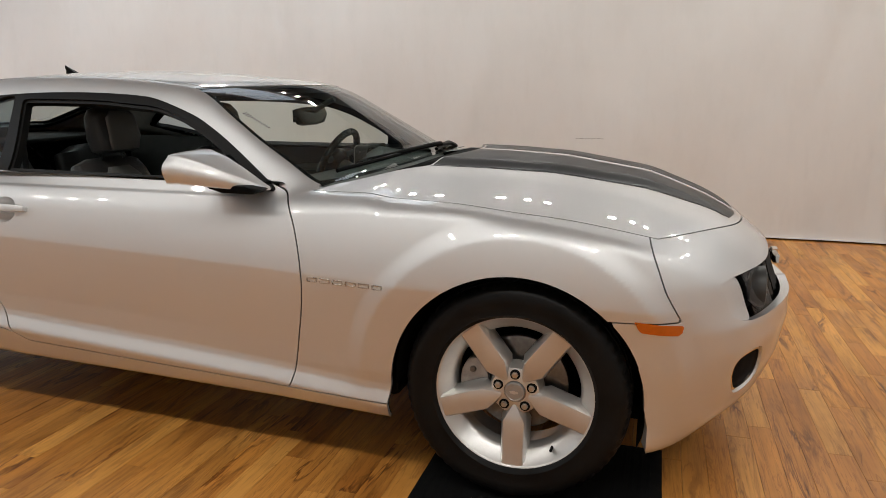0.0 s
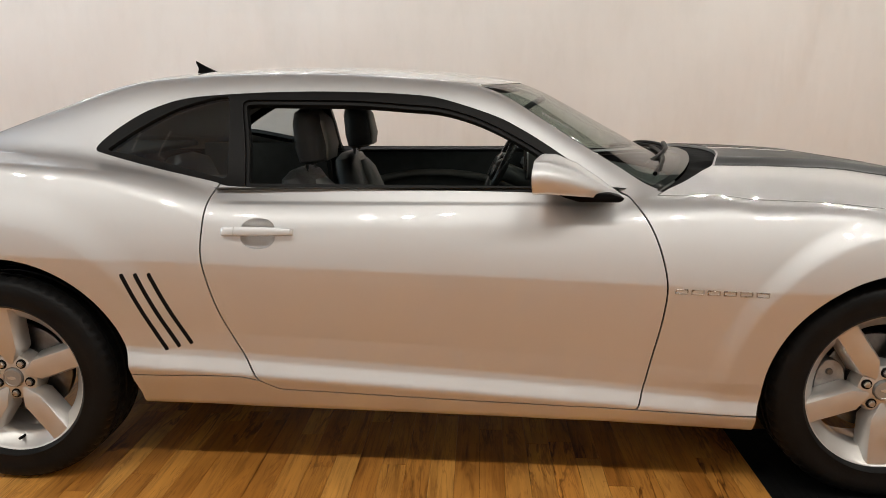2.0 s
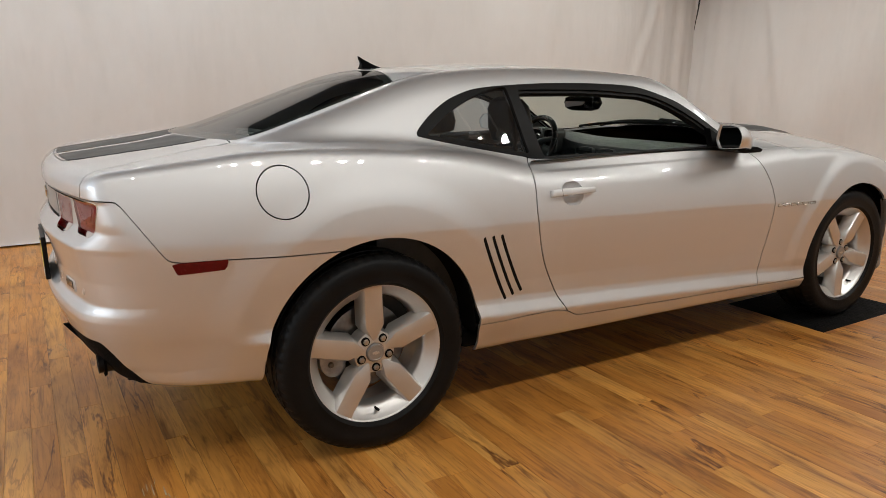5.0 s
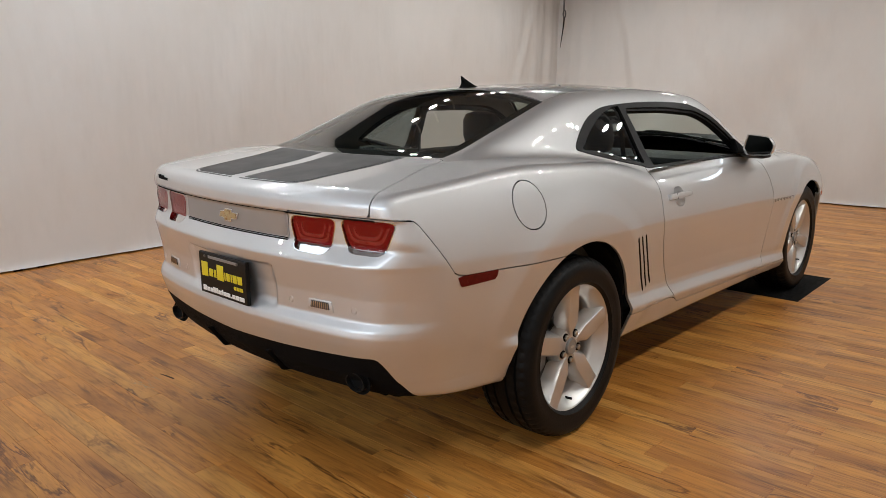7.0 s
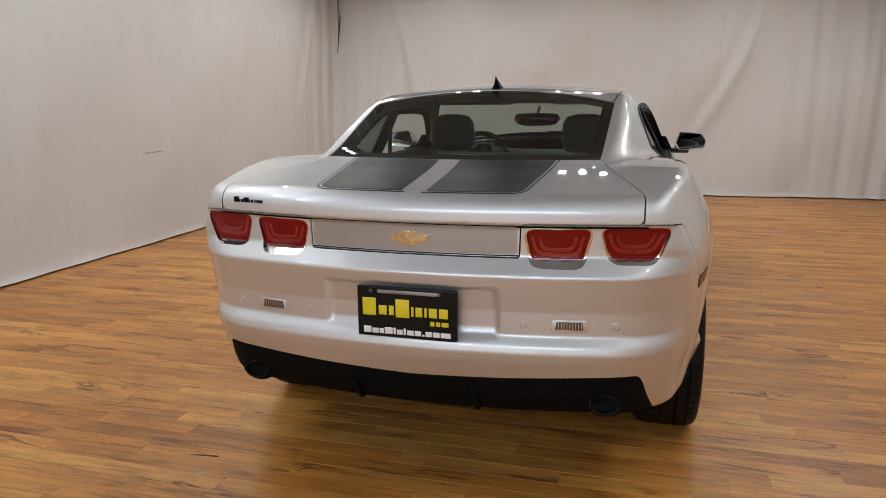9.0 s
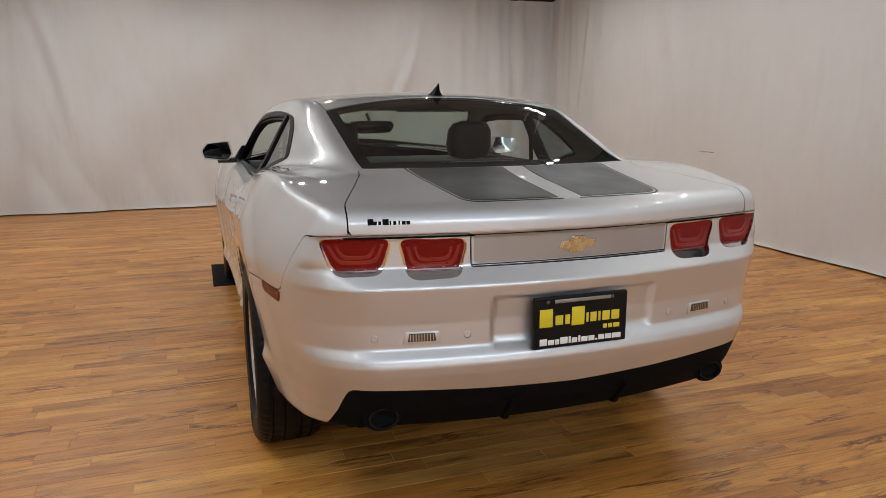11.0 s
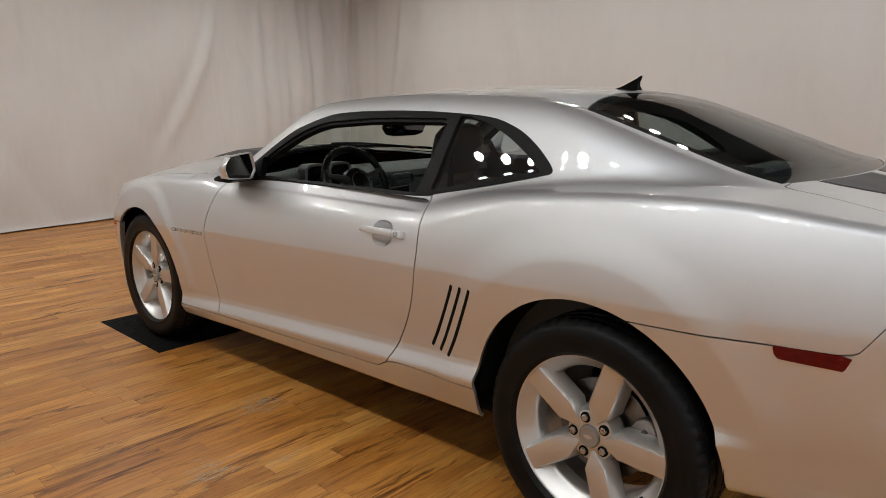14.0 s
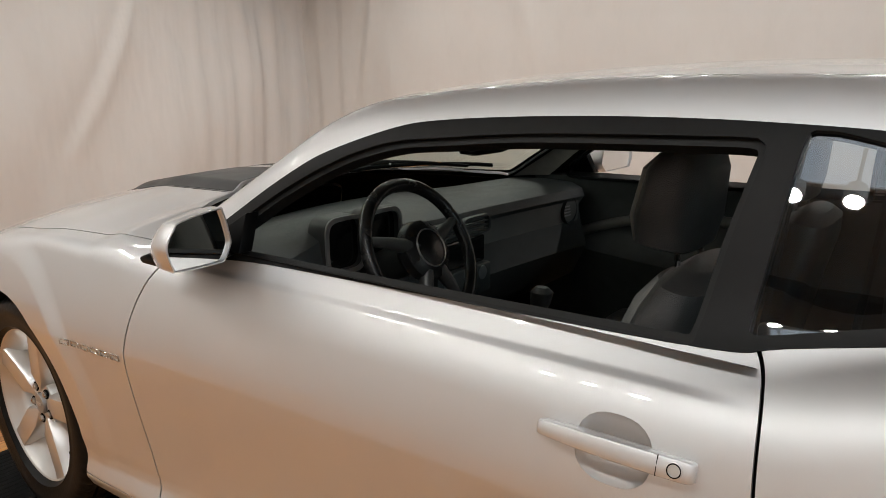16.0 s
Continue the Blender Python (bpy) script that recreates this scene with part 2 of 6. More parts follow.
def make_glow():
    m, nt, b = node_material("cool_diffuser")
    n = noise_node(nt, 2.5, 3.0)
    r = ramp(nt, n.outputs["Fac"], [(0.3, (0.66, 0.82, 1.0)), (0.7, (0.80, 0.91, 1.0))])
    b.inputs["Base Color"].default_value = (0.8, 0.8, 0.8, 1)
    link(nt, r.outputs["Color"], b.inputs["Emission Color"])
    b.inputs["Emission Strength"].default_value = 2.2
    return m


COOL_GLOW = make_glow()
CLOTH = make_cloth()
WOOD = make_wood()
# ---- mesh helpers ----
def material_on(me, mat):
    me.materials.append(mat)


def empty(name, m=None):
    ob = new(name)
    ob.empty_display_size = 0.2
    if m is not None:
        ob.matrix_world = m
    return ob


def part(name, bm, material, parent=None, label="", smooth=True):
    """Links a bmesh as one mesh object under a thing or a part; its vertices are in the parent's space."""
    me = bpy.data.meshes.new(name)
    bmesh.ops.recalc_face_normals(bm, faces=bm.faces)
    bm.to_mesh(me)
    bm.free()
    if smooth:
        me.shade_smooth()
        me.set_sharp_from_angle(angle=radians(38))
    material_on(me, material)
    ob = new(name, me)
    if parent is not None:
        ob.parent = parent
    if label:
        tagged(ob, label)
    return ob


def box_bm(x0, x1, y0, y1, z0, z1, bev=0.0, seg=2, bm=None, m=None):
    own = bmesh.new()
    bmesh.ops.create_cube(own, size=1.0)
    for v in own.verts:
        v.co = Vector(((x0 + x1) / 2 + v.co.x * (x1 - x0), (y0 + y1) / 2 + v.co.y * (y1 - y0), (z0 + z1) / 2 + v.co.z * (z1 - z0)))
    if bev:
        bmesh.ops.bevel(own, geom=own.edges[:], offset=bev, segments=seg, profile=0.5, affect="EDGES")
    if m is not None:
        own.transform(m)
    if bm is None:
        return own
    return merge_bm(bm, own)


def merge_bm(bm, other):
    me = bpy.data.meshes.new("tmp")
    other.to_mesh(me)
    other.free()
    bm.from_mesh(me)
    bpy.data.meshes.remove(me)
    return bm


def lathe_bm(profile, n=64, axis="Y", closed=False, bm=None):
    """Revolves (radius, along) pairs round the axis Y (or Z)."""
    own = bm or bmesh.new()
    rings = []
    for r, a in profile:
        ring = []
        for k in range(n):
            w = 2 * math.pi * k / n
            ring.append(own.verts.new((r * math.cos(w), a, r * math.sin(w)) if axis == "Y" else (r * math.cos(w), r * math.sin(w), a)))
        rings.append(ring)
    pairs = list(zip(rings, rings[1:])) + ([(rings[-1], rings[0])] if closed else [])
    for a, b in pairs:
        for k in range(n):
            own.faces.new((a[k], a[(k + 1) % n], b[(k + 1) % n], b[k]))
    return own


def prism_bm(outline, a0, a1, axis="Y", bev=0.0, bm=None):
    """An outline of 2D points pulled along an axis: Y takes (x, z), X takes (y, z), Z takes (x, y)."""
    own = bmesh.new()
    put = {"Y": lambda p, a: (p[0], a, p[1]), "X": lambda p, a: (a, p[0], p[1]), "Z": lambda p, a: (p[0], p[1], a)}[axis]
    lo = [own.verts.new(put(p, a0)) for p in outline]
    hi = [own.verts.new(put(p, a1)) for p in outline]
    own.faces.new(lo)
    own.faces.new(hi[::-1])
    n = len(outline)
    for k in range(n):
        own.faces.new((lo[k], hi[k], hi[(k + 1) % n], lo[(k + 1) % n]))
    if bev:
        bmesh.ops.bevel(own, geom=own.edges[:], offset=bev, segments=2, profile=0.5, affect="EDGES")
    return own if bm is None else merge_bm(bm, own)


def tube_bm(points, radius, n=10, bm=None, closed=False):
    own = bm or bmesh.new()
    P = [Vector(p) for p in points]
    rings = []
    m = len(P)
    for i, p in enumerate(P):
        d = (P[(i + 1) % m] - P[i - 1]) if closed else (P[min(i + 1, m - 1)] - P[max(i - 1, 0)])
        q = d.normalized().to_track_quat("Z", "Y")
        r = radius[i] if isinstance(radius, (list, tuple)) else radius
        rings.append([own.verts.new(p + q @ Vector((r * math.cos(2 * math.pi * k / n), r * math.sin(2 * math.pi * k / n), 0))) for k in range(n)])
    pr = list(zip(rings, rings[1:])) + ([(rings[-1], rings[0])] if closed else [])
    for a, b in pr:
        for k in range(n):
            own.faces.new((a[k], a[(k + 1) % n], b[(k + 1) % n], b[k]))
    if not closed:
        own.faces.new(rings[0][::-1])
        own.faces.new(rings[-1])
    return own


def catmull(keys, per=8, closed=False):
    K = [np.array(k, float) for k in keys]
    n = len(K)
    out = []
    for i in range(n if closed else n - 1):
        p0 = K[i - 1] if (closed or i) else K[0]
        p1, p2 = K[i], K[(i + 1) % n]
        p3 = K[(i + 2) % n] if (closed or i + 2 < n) else K[-1]
        for k in range(per):
            t = k / per
            out.append(0.5 * (2 * p1 + (p2 - p0) * t + (2 * p0 - 5 * p1 + 4 * p2 - p3) * t * t + (3 * p1 - p0 - 3 * p2 + p3) * t ** 3))
    if not closed:
        out.append(K[-1])
    return [tuple(p) for p in out]


# ---- the car's skin: one smooth surface, cut into panels ----
def curve(*keys, soft=0.03, lo=-3.0, hi=3.0):
    """A smooth curve through (place, value) keys, as a function."""
    k = np.array(keys, float)
    xs = np.linspace(lo, hi, 3001)
    ys = np.interp(xs, k[:, 0], k[:, 1])
    step = xs[1] - xs[0]
    w = max(1, int(round(3 * soft / step)))
    g = np.exp(-0.5 * (np.arange(-w, w + 1) * step / soft) ** 2)
    g /= g.sum()
    ys = np.convolve(np.pad(ys, w, mode="edge"), g, mode="valid")
    return lambda v: np.interp(v, xs, ys)


def smax(a, b, k):
    h = np.maximum(k - np.abs(a - b), 0.0) / k
    return np.maximum(a, b) + h * h * k * 0.25


def smin(a, b, k):
    return -smax(-a, -b, k)


def step01(v, a, b):
    t = np.clip((v - a) / (b - a), 0, 1)
    return t * t * (3 - 2 * t)


# the flank above its crease rolls in towards the shoulder
UPPER = [(z, 0.927 - 0.105 * (z - 0.743) - 0.90 * (z - 0.743) ** 2) for z in np.linspace(0.743, 1.06, 40)] + [(1.10, 0.785), (1.16, 0.766), (1.30, 0.74)]
# half width by height (height sheared by the rake), and by place along the car
SIDE = curve((0.10, 0.80), (0.20, 0.862), (0.245, 0.880), (0.305, 0.906), (0.345, 0.922), (0.354, 0.9235), (0.362, 0.922), (0.402, 0.9035), (0.425, 0.900), (0.50, 0.904), (0.60, 0.915),
             (0.70, 0.9245), *UPPER, soft=0.0035, lo=0.0, hi=1.6)
SIDE_TAIL = curve((0.10, 0.83), (0.25, 0.868), (0.40, 0.893), (0.50, 0.904), (0.60, 0.915), (0.70, 0.9245), *UPPER, soft=0.012, lo=0.0, hi=1.6)
PLAN = curve((-2.6, -0.20), (-2.25, -0.115), (-2.09, -0.062), (-1.92, -0.022), (-1.7, 0.004), (-1.45, 0.014), (-1.2, 0.010), (-0.9, 0.0), (-0.3, -0.004), (0.3, -0.002),
             (0.55, 0.006), (0.74, 0.020), (1.01, 0.036), (1.4, 0.038), (1.6, 0.030), (1.78, 0.006), (1.92, -0.035), (2.1, -0.11), (2.5, -0.30), soft=0.06)
SHOULDER = curve((-2.6, 1.02), (-2.35, 1.03), (-2.2, 1.047), (-1.82, 1.088), (-1.65, 1.091), (-1.41, 1.078), (-1.1, 1.050), (-0.9, 1.016), (-0.73, 0.970), (-0.55, 0.962), (0.34, 0.957),
                 (0.62, 0.956), (0.9, 0.958), (1.23, 0.952), (1.57, 0.912), (1.8, 0.866), (2.0, 0.80), (2.2, 0.71), (2.5, 0.6), soft=0.05)
SPINE = curve((-2.6, 1.0), (-2.39, 1.035), (-2.345, 1.047), (-2.25, 1.058), (-1.9, 1.098), (-1.2, 1.13), (0.6, 1.04), (1.0, 1.052), (1.2, 1.048), (1.45, 1.034), (1.79, 0.980), (2.01, 0.903),
              (2.126, 0.840), (2.22, 0.785), (2.35, 0.69), soft=0.03)
BELT_Y = curve((-2.2, 0.45), (-1.9, 0.57), (-1.78, 0.625), (-1.5, 0.705), (-1.136, 0.768), (-0.675, 0.794), (0.0, 0.832), (0.36, 0.849), (0.5, 0.838), (0.61, 0.805), (0.8, 0.735), (1.2, 0.55), soft=0.05)
TAIL = curve((0.2, -2.10), (0.26, -2.20), (0.334, -2.29), (0.42, -2.355), (0.49, -2.385), (0.545, -2.402), (0.575, -2.408), (0.598, -2.402), (0.625, -2.382), (0.70, -2.385), (0.79, -2.402), (0.812, -2.406),
             (0.845, -2.380), (0.865, -2.364), (0.953, -2.366), (0.962, -2.379), (1.0, -2.378), (1.03, -2.371), (1.08, -2.35), soft=0.0035, lo=0.0, hi=1.6)
NOSE = curve((0.1, 2.08), (0.19, 2.17), (0.30, 2.27), (0.40, 2.31), (0.52, 2.33), (0.60, 2.325), (0.66, 2.30), (0.74, 2.28), (0.80, 2.235), (1.0, 2.1), soft=0.012, lo=0.0, hi=1.6)
UNDER = curve((-2.6, 0.30), (-2.2, 0.345), (-1.85, 0.325), (-1.7, 0.30), (-1.2, 0.27), (-1.0, 0.262), (0.08, 0.246), (0.97, 0.231), (1.4, 0.22), (1.8, 0.195), (2.1, 0.20), (2.4, 0.22), soft=0.04)
ARCH_R, ARCH_F = (-1.408, 0.372, 0.412), (1.425, 0.362, 0.400)


def flare(x, z, arch, amount, far):
    r = np.hypot(x - arch[0], z - arch[1]) - arch[2]
    crest = 1 - step01(r, 0.10, far)
    face = np.clip(1 - r / 0.11, 0, 1.2)
    return (amount * crest - 0.75 * amount * face) * step01(z, 0.25, 0.45)


def roof_height(x, y):
    y2 = y * y
    top = 1.392 - 0.085 * (x + 0.5) ** 2 - 0.10 * y2
    s = x + 0.44 * y2
    ws = 1.240 - 0.542 * (s - 0.497)
    bl = 1.135 + 0.345 * (x + 1.78) - 0.14 * y2
    side = 1.0 + (BELT_Y(x) - y) / 0.52
    return smin(smin(smin(top, ws, 0.05), bl, 0.035), side, 0.085)


def skin(x, y, z):
    """Below zero inside the car, above zero outside; y is the half width."""
    zr = z + x * (0.0373 + 0.028 * (1 - step01(z, 0.45, 0.6)))
    tailward = step01(-x, 1.72, 1.95)
    w = SIDE(zr) * (1 - tailward) + SIDE_TAIL(zr) * tailward + PLAN(x) * np.clip((z - 0.05) / 0.35, 0.6, 1.0)
    w = w + flare(x, z, ARCH_R, 0.0095, 0.22) + flare(x, z, ARCH_F, 0.0125, 0.175)
    zs = SHOULDER(x)
    gs = y - w
    ys = np.maximum(SIDE(zs + 0.0373 * x) + PLAN(x), 0.35)
    q = np.clip(y / ys, 0, 1.3)
    deck = zs + (SPINE(x) - zs) * (1 - q ** 2.4)
    # raised middle of the bonnet
    dome = step01(x, 0.9, 1.0) * (1 - step01(x, 1.75, 2.12))
    edge = 0.405 - 0.115 * step01(x, 1.0, 2.12)
    deck = deck + dome * 0.020 * (1 - step01(y, edge - 0.075, edge)) - dome * 0.010
    doors = step01(x, -0.82, -0.66) * (1 - step01(x, 0.42, 0.66))
    gt = z - smax(deck, roof_height(x, y), 0.045 + 0.03 * doors)
    pan = (1 - step01(y, 0.262, 0.284)) * step01(z, 0.598 + 0.10 * y * y, 0.650) * (1 - step01(z, 0.762, 0.775))
    rear = TAIL(z) + 0.175 * y * y + 0.013 * pan - x
    front = x - (NOSE(z) - 0.42 * y * y)
    roll = step01(x, -1.20, -0.60) * (1 - step01(x, 0.25, 1.20))
    g = smax(gs, gt, 0.026 + 0.047 * roll)
    # the fine crease along the top of the door
    g = g - 0.0045 * step01(x, -0.72, -0.60) * (1 - step01(x, 0.40, 0.56)) * (1 - step01(z, 0.947, 0.958)) * step01(y, 0.6, 0.7)
    g = smax(g, rear, 0.16 - 0.11 * step01(z, 0.79, 0.90))
    g = smax(g, front, 0.12)
    return smax(g, UNDER(x) - z, 0.03)


def skin_grid(nu_rear=120, nu_side=300, nu_front=110, nv=300):
    """Rays fan out from the car's spine to the skin; returns points, outward normals and triangles of one half."""
    oz = 0.55
    xr, xf = -1.55, 1.45
    fan_r = np.linspace(0, math.pi / 2, nu_rear, endpoint=False)
    fan_f = np.linspace(0, math.pi / 2, nu_front + 1)[1:]
    ox = np.concatenate([np.full(nu_rear, xr), np.linspace(xr, xf, nu_side), np.full(nu_front, xf)])
    dx = np.concatenate([-np.cos(fan_r), np.zeros(nu_side), np.sin(fan_f)])
    dy = np.concatenate([np.sin(fan_r), np.ones(nu_side), np.cos(fan_f)])
    el = np.radians(np.linspace(-33, 90, nv))
    OX, EL = np.meshgrid(ox, el)
    DX, DY, DZ = dx[None, :] * np.cos(EL), dy[None, :] * np.cos(EL), np.sin(EL)
    a, b = np.full(OX.shape, 0.05), np.full(OX.shape, 1.6)
    for _ in range(34):
        m = (a + b) / 2
        f = skin(OX + DX * m, DY * m, oz + DZ * m)
        a, b = np.where(f < 0, m, a), np.where(f < 0, b, m)
    m = (a + b) / 2
    P = np.stack([OX + DX * m, DY * m, oz + DZ * m], -1)
    h = 0.0012
    N = np.stack([skin(P[..., 0] + h, P[..., 1], P[..., 2]) - skin(P[..., 0] - h, P[..., 1], P[..., 2]),
                  skin(P[..., 0], np.abs(P[..., 1] + h), P[..., 2]) - skin(P[..., 0], np.abs(P[..., 1] - h), P[..., 2]),
                  skin(P[..., 0], P[..., 1], P[..., 2] + h) - skin(P[..., 0], P[..., 1], P[..., 2] - h)], -1)
    N /= np.maximum(np.linalg.norm(N, axis=-1, keepdims=True), 1e-9)
    nv_, nu_ = OX.shape
    idx = np.arange(nv_ * nu_).reshape(nv_, nu_)
    A, B, C, D = idx[:-1, :-1], idx[:-1, 1:], idx[1:, 1:], idx[1:, :-1]
    T = np.concatenate([np.stack([A, B, C], -1).reshape(-1, 3), np.stack([A, C, D], -1).reshape(-1, 3)])
    return P.reshape(-1, 3), N.reshape(-1, 3), T


def clip(mesh, field):
    """Keeps what lies where field(points) is at most zero, cutting triangles along the zero line."""
    V, N, T = mesh
    f = field(V)
    inside = f <= 0
    cnt = inside[T].sum(1)
    keep = [T[cnt == 3]]
    VV, NN, base = [V], [N], len(V)
    edges, tris = [], []
    for want in (1, 2):
        t = T[cnt == want]
        if not len(t):
            continue
        odd = inside[t] if want == 1 else ~inside[t]
        k = odd.argmax(1)
        r = np.arange(len(t))
        p, q, s = t[r, k], t[r, (k + 1) % 3], t[r, (k + 2) % 3]
        e0 = len(edges) and sum(len(e) for e in edges)
        edges.append(np.concatenate([np.stack([p, q], 1), np.stack([p, s], 1)]))
        n = len(t)
        i0 = e0 + np.arange(n)
        i1 = e0 + n + np.arange(n)
        tris.append((want, p, q, s, i0, i1))
    if edges:
        E = np.sort(np.concatenate(edges), 1)
        uniq, inv = np.unique(E, axis=0, return_inverse=True)
        inv = inv.reshape(-1)
        fa, fb = f[uniq[:, 0]], f[uniq[:, 1]]
        w = (fa / np.where(np.abs(fa - fb) < 1e-12, 1e-12, fa - fb))[:, None]
        VV.append(V[uniq[:, 0]] * (1 - w) + V[uniq[:, 1]] * w)
        nn = N[uniq[:, 0]] * (1 - w) + N[uniq[:, 1]] * w
        NN.append(nn / np.maximum(np.linalg.norm(nn, axis=1, keepdims=True), 1e-9))
        for want, p, q, s, i0, i1 in tris:
            a, b = base + inv[i0], base + inv[i1]
            if want == 1:
                keep.append(np.stack([p, a, b], 1))
            else:
                keep.append(np.stack([a, q, s], 1))
                keep.append(np.stack([a, s, b], 1))
    V2, N2, T2 = np.concatenate(VV), np.concatenate(NN), np.concatenate(keep)
    used, inv = np.unique(T2, return_inverse=True)
    return V2[used], N2[used], inv.reshape(-1, 3)


def cut(mesh, *fields):
    for fld in fields:
        mesh = clip(mesh, fld)
    return mesh


def outline(points, a=0, b=2):
    """Signed distance to a closed outline in two coordinates: below zero inside."""
    P = np.array(points, float)
    lo, hi = P.min(0) - 0.06, P.max(0) + 0.06

    def field(V):
        q = V[:, [a, b]]
        out = np.full(len(q), 0.06)
        near = np.all((q > lo) & (q < hi), axis=1)
        q = q[near]
        d = np.full(len(q), 1e9)
        ins = np.zeros(len(q), bool)
        for i in range(len(P)):
            p0, p1 = P[i - 1], P[i]
            e = p1 - p0
            w = q - p0
            t = np.clip((w @ e) / max(e @ e, 1e-12), 0, 1)
            d = np.minimum(d, ((w - t[:, None] * e) ** 2).sum(1))
            c = (p0[1] > q[:, 1]) != (p1[1] > q[:, 1])
            xi = p0[0] + (q[:, 1] - p0[1]) * e[0] / (e[1] if abs(e[1]) > 1e-12 else 1e-12)
            ins ^= c & (q[:, 0] < xi)
        d = np.sqrt(d)
        out[near] = np.where(ins, -d, d)
        return out
    return field


def both(*fields):
    """Inside all of them."""
    return lambda V: np.max([f(V) for f in fields], axis=0)


def any_of(*fields):
    return lambda V: np.min([f(V) for f in fields], axis=0)


def inside(field, gap=0.0):
    return lambda V: field(V) + gap


def outside(field, gap=0.0):
    return lambda V: gap - field(V)


def mirrored(mesh):
    V, N, T = mesh
    s = np.array([1, -1, 1.0])
    return V * s, N * s, T[:, ::-1]


def joined(*meshes):
    Vs, Ns, Ts, n = [], [], [], 0
    for V, N, T in meshes:
        Vs.append(V), Ns.append(N), Ts.append(T + n)
        n += len(V)
    return np.concatenate(Vs), np.concatenate(Ns), np.concatenate(Ts)


def lipped(mesh, depth=0.012):
    """Turns the free border inwards, so that the panel shows its edge; the border on the car's middle line stays."""
    V, N, T = mesh
    E = np.concatenate([T[:, [0, 1]], T[:, [1, 2]], T[:, [2, 0]]])
    S = np.sort(E, 1)
    _, first, cnt = np.unique(S, axis=0, return_index=True, return_counts=True)
    B = E[first[cnt == 1]]
    B = B[~((np.abs(V[B[:, 0], 1]) < 1e-5) & (np.abs(V[B[:, 1], 1]) < 1e-5))]
    if not len(B):
        return mesh
    p, q = V[B[:, 0]], V[B[:, 1]]
    d = q - p
    side = np.cross(d, N[B[:, 0]])
    side /= np.maximum(np.linalg.norm(side, axis=1, keepdims=True), 1e-12)
    n = len(B)
    V2 = np.concatenate([p, q, q - N[B[:, 1]] * depth, p - N[B[:, 0]] * depth])
    N2 = np.concatenate([side] * 4)
    i = np.arange(n) + len(V)
    T2 = np.concatenate([np.stack([i + n, i, i + 3 * n], 1), np.stack([i + n, i + 3 * n, i + 2 * n], 1)])
    return np.concatenate([V, V2]), np.concatenate([N, N2]), np.concatenate([T, T2])


def pushed(mesh, d):
    V, N, T = mesh
    return V + N * d, N, T


def skin_part(name, mesh, material, parent, label="", flip=True):
    V, N, T = mesh
    me = bpy.data.meshes.new(name)
    me.vertices.add(len(V))
    me.vertices.foreach_set("co", V.astype(np.float32).ravel())
    # triangles face along the normals
    fn = np.cross(V[T[:, 1]] - V[T[:, 0]], V[T[:, 2]] - V[T[:, 0]])
    wrong = (fn * N[T].mean(1)).sum(1) < 0
    T = np.where(wrong[:, None], T[:, ::-1], T)
    me.loops.add(len(T) * 3)
    me.loops.foreach_set("vertex_index", T.astype(np.int32).ravel())
    me.polygons.add(len(T))
    me.polygons.foreach_set("loop_start", (np.arange(len(T)) * 3).astype(np.int32))
    me.polygons.foreach_set("loop_total", np.full(len(T), 3, np.int32))
    me.update(calc_edges=True)
    me.validate()
    me.shade_smooth()
    if len(me.vertices) == len(N):
        me.normals_split_custom_set_from_vertices(N.astype(np.float32).tolist())
    material_on(me, material)
    ob = new(name, me)
    ob.parent = parent
    if label:
        tagged(ob, label)
    return ob
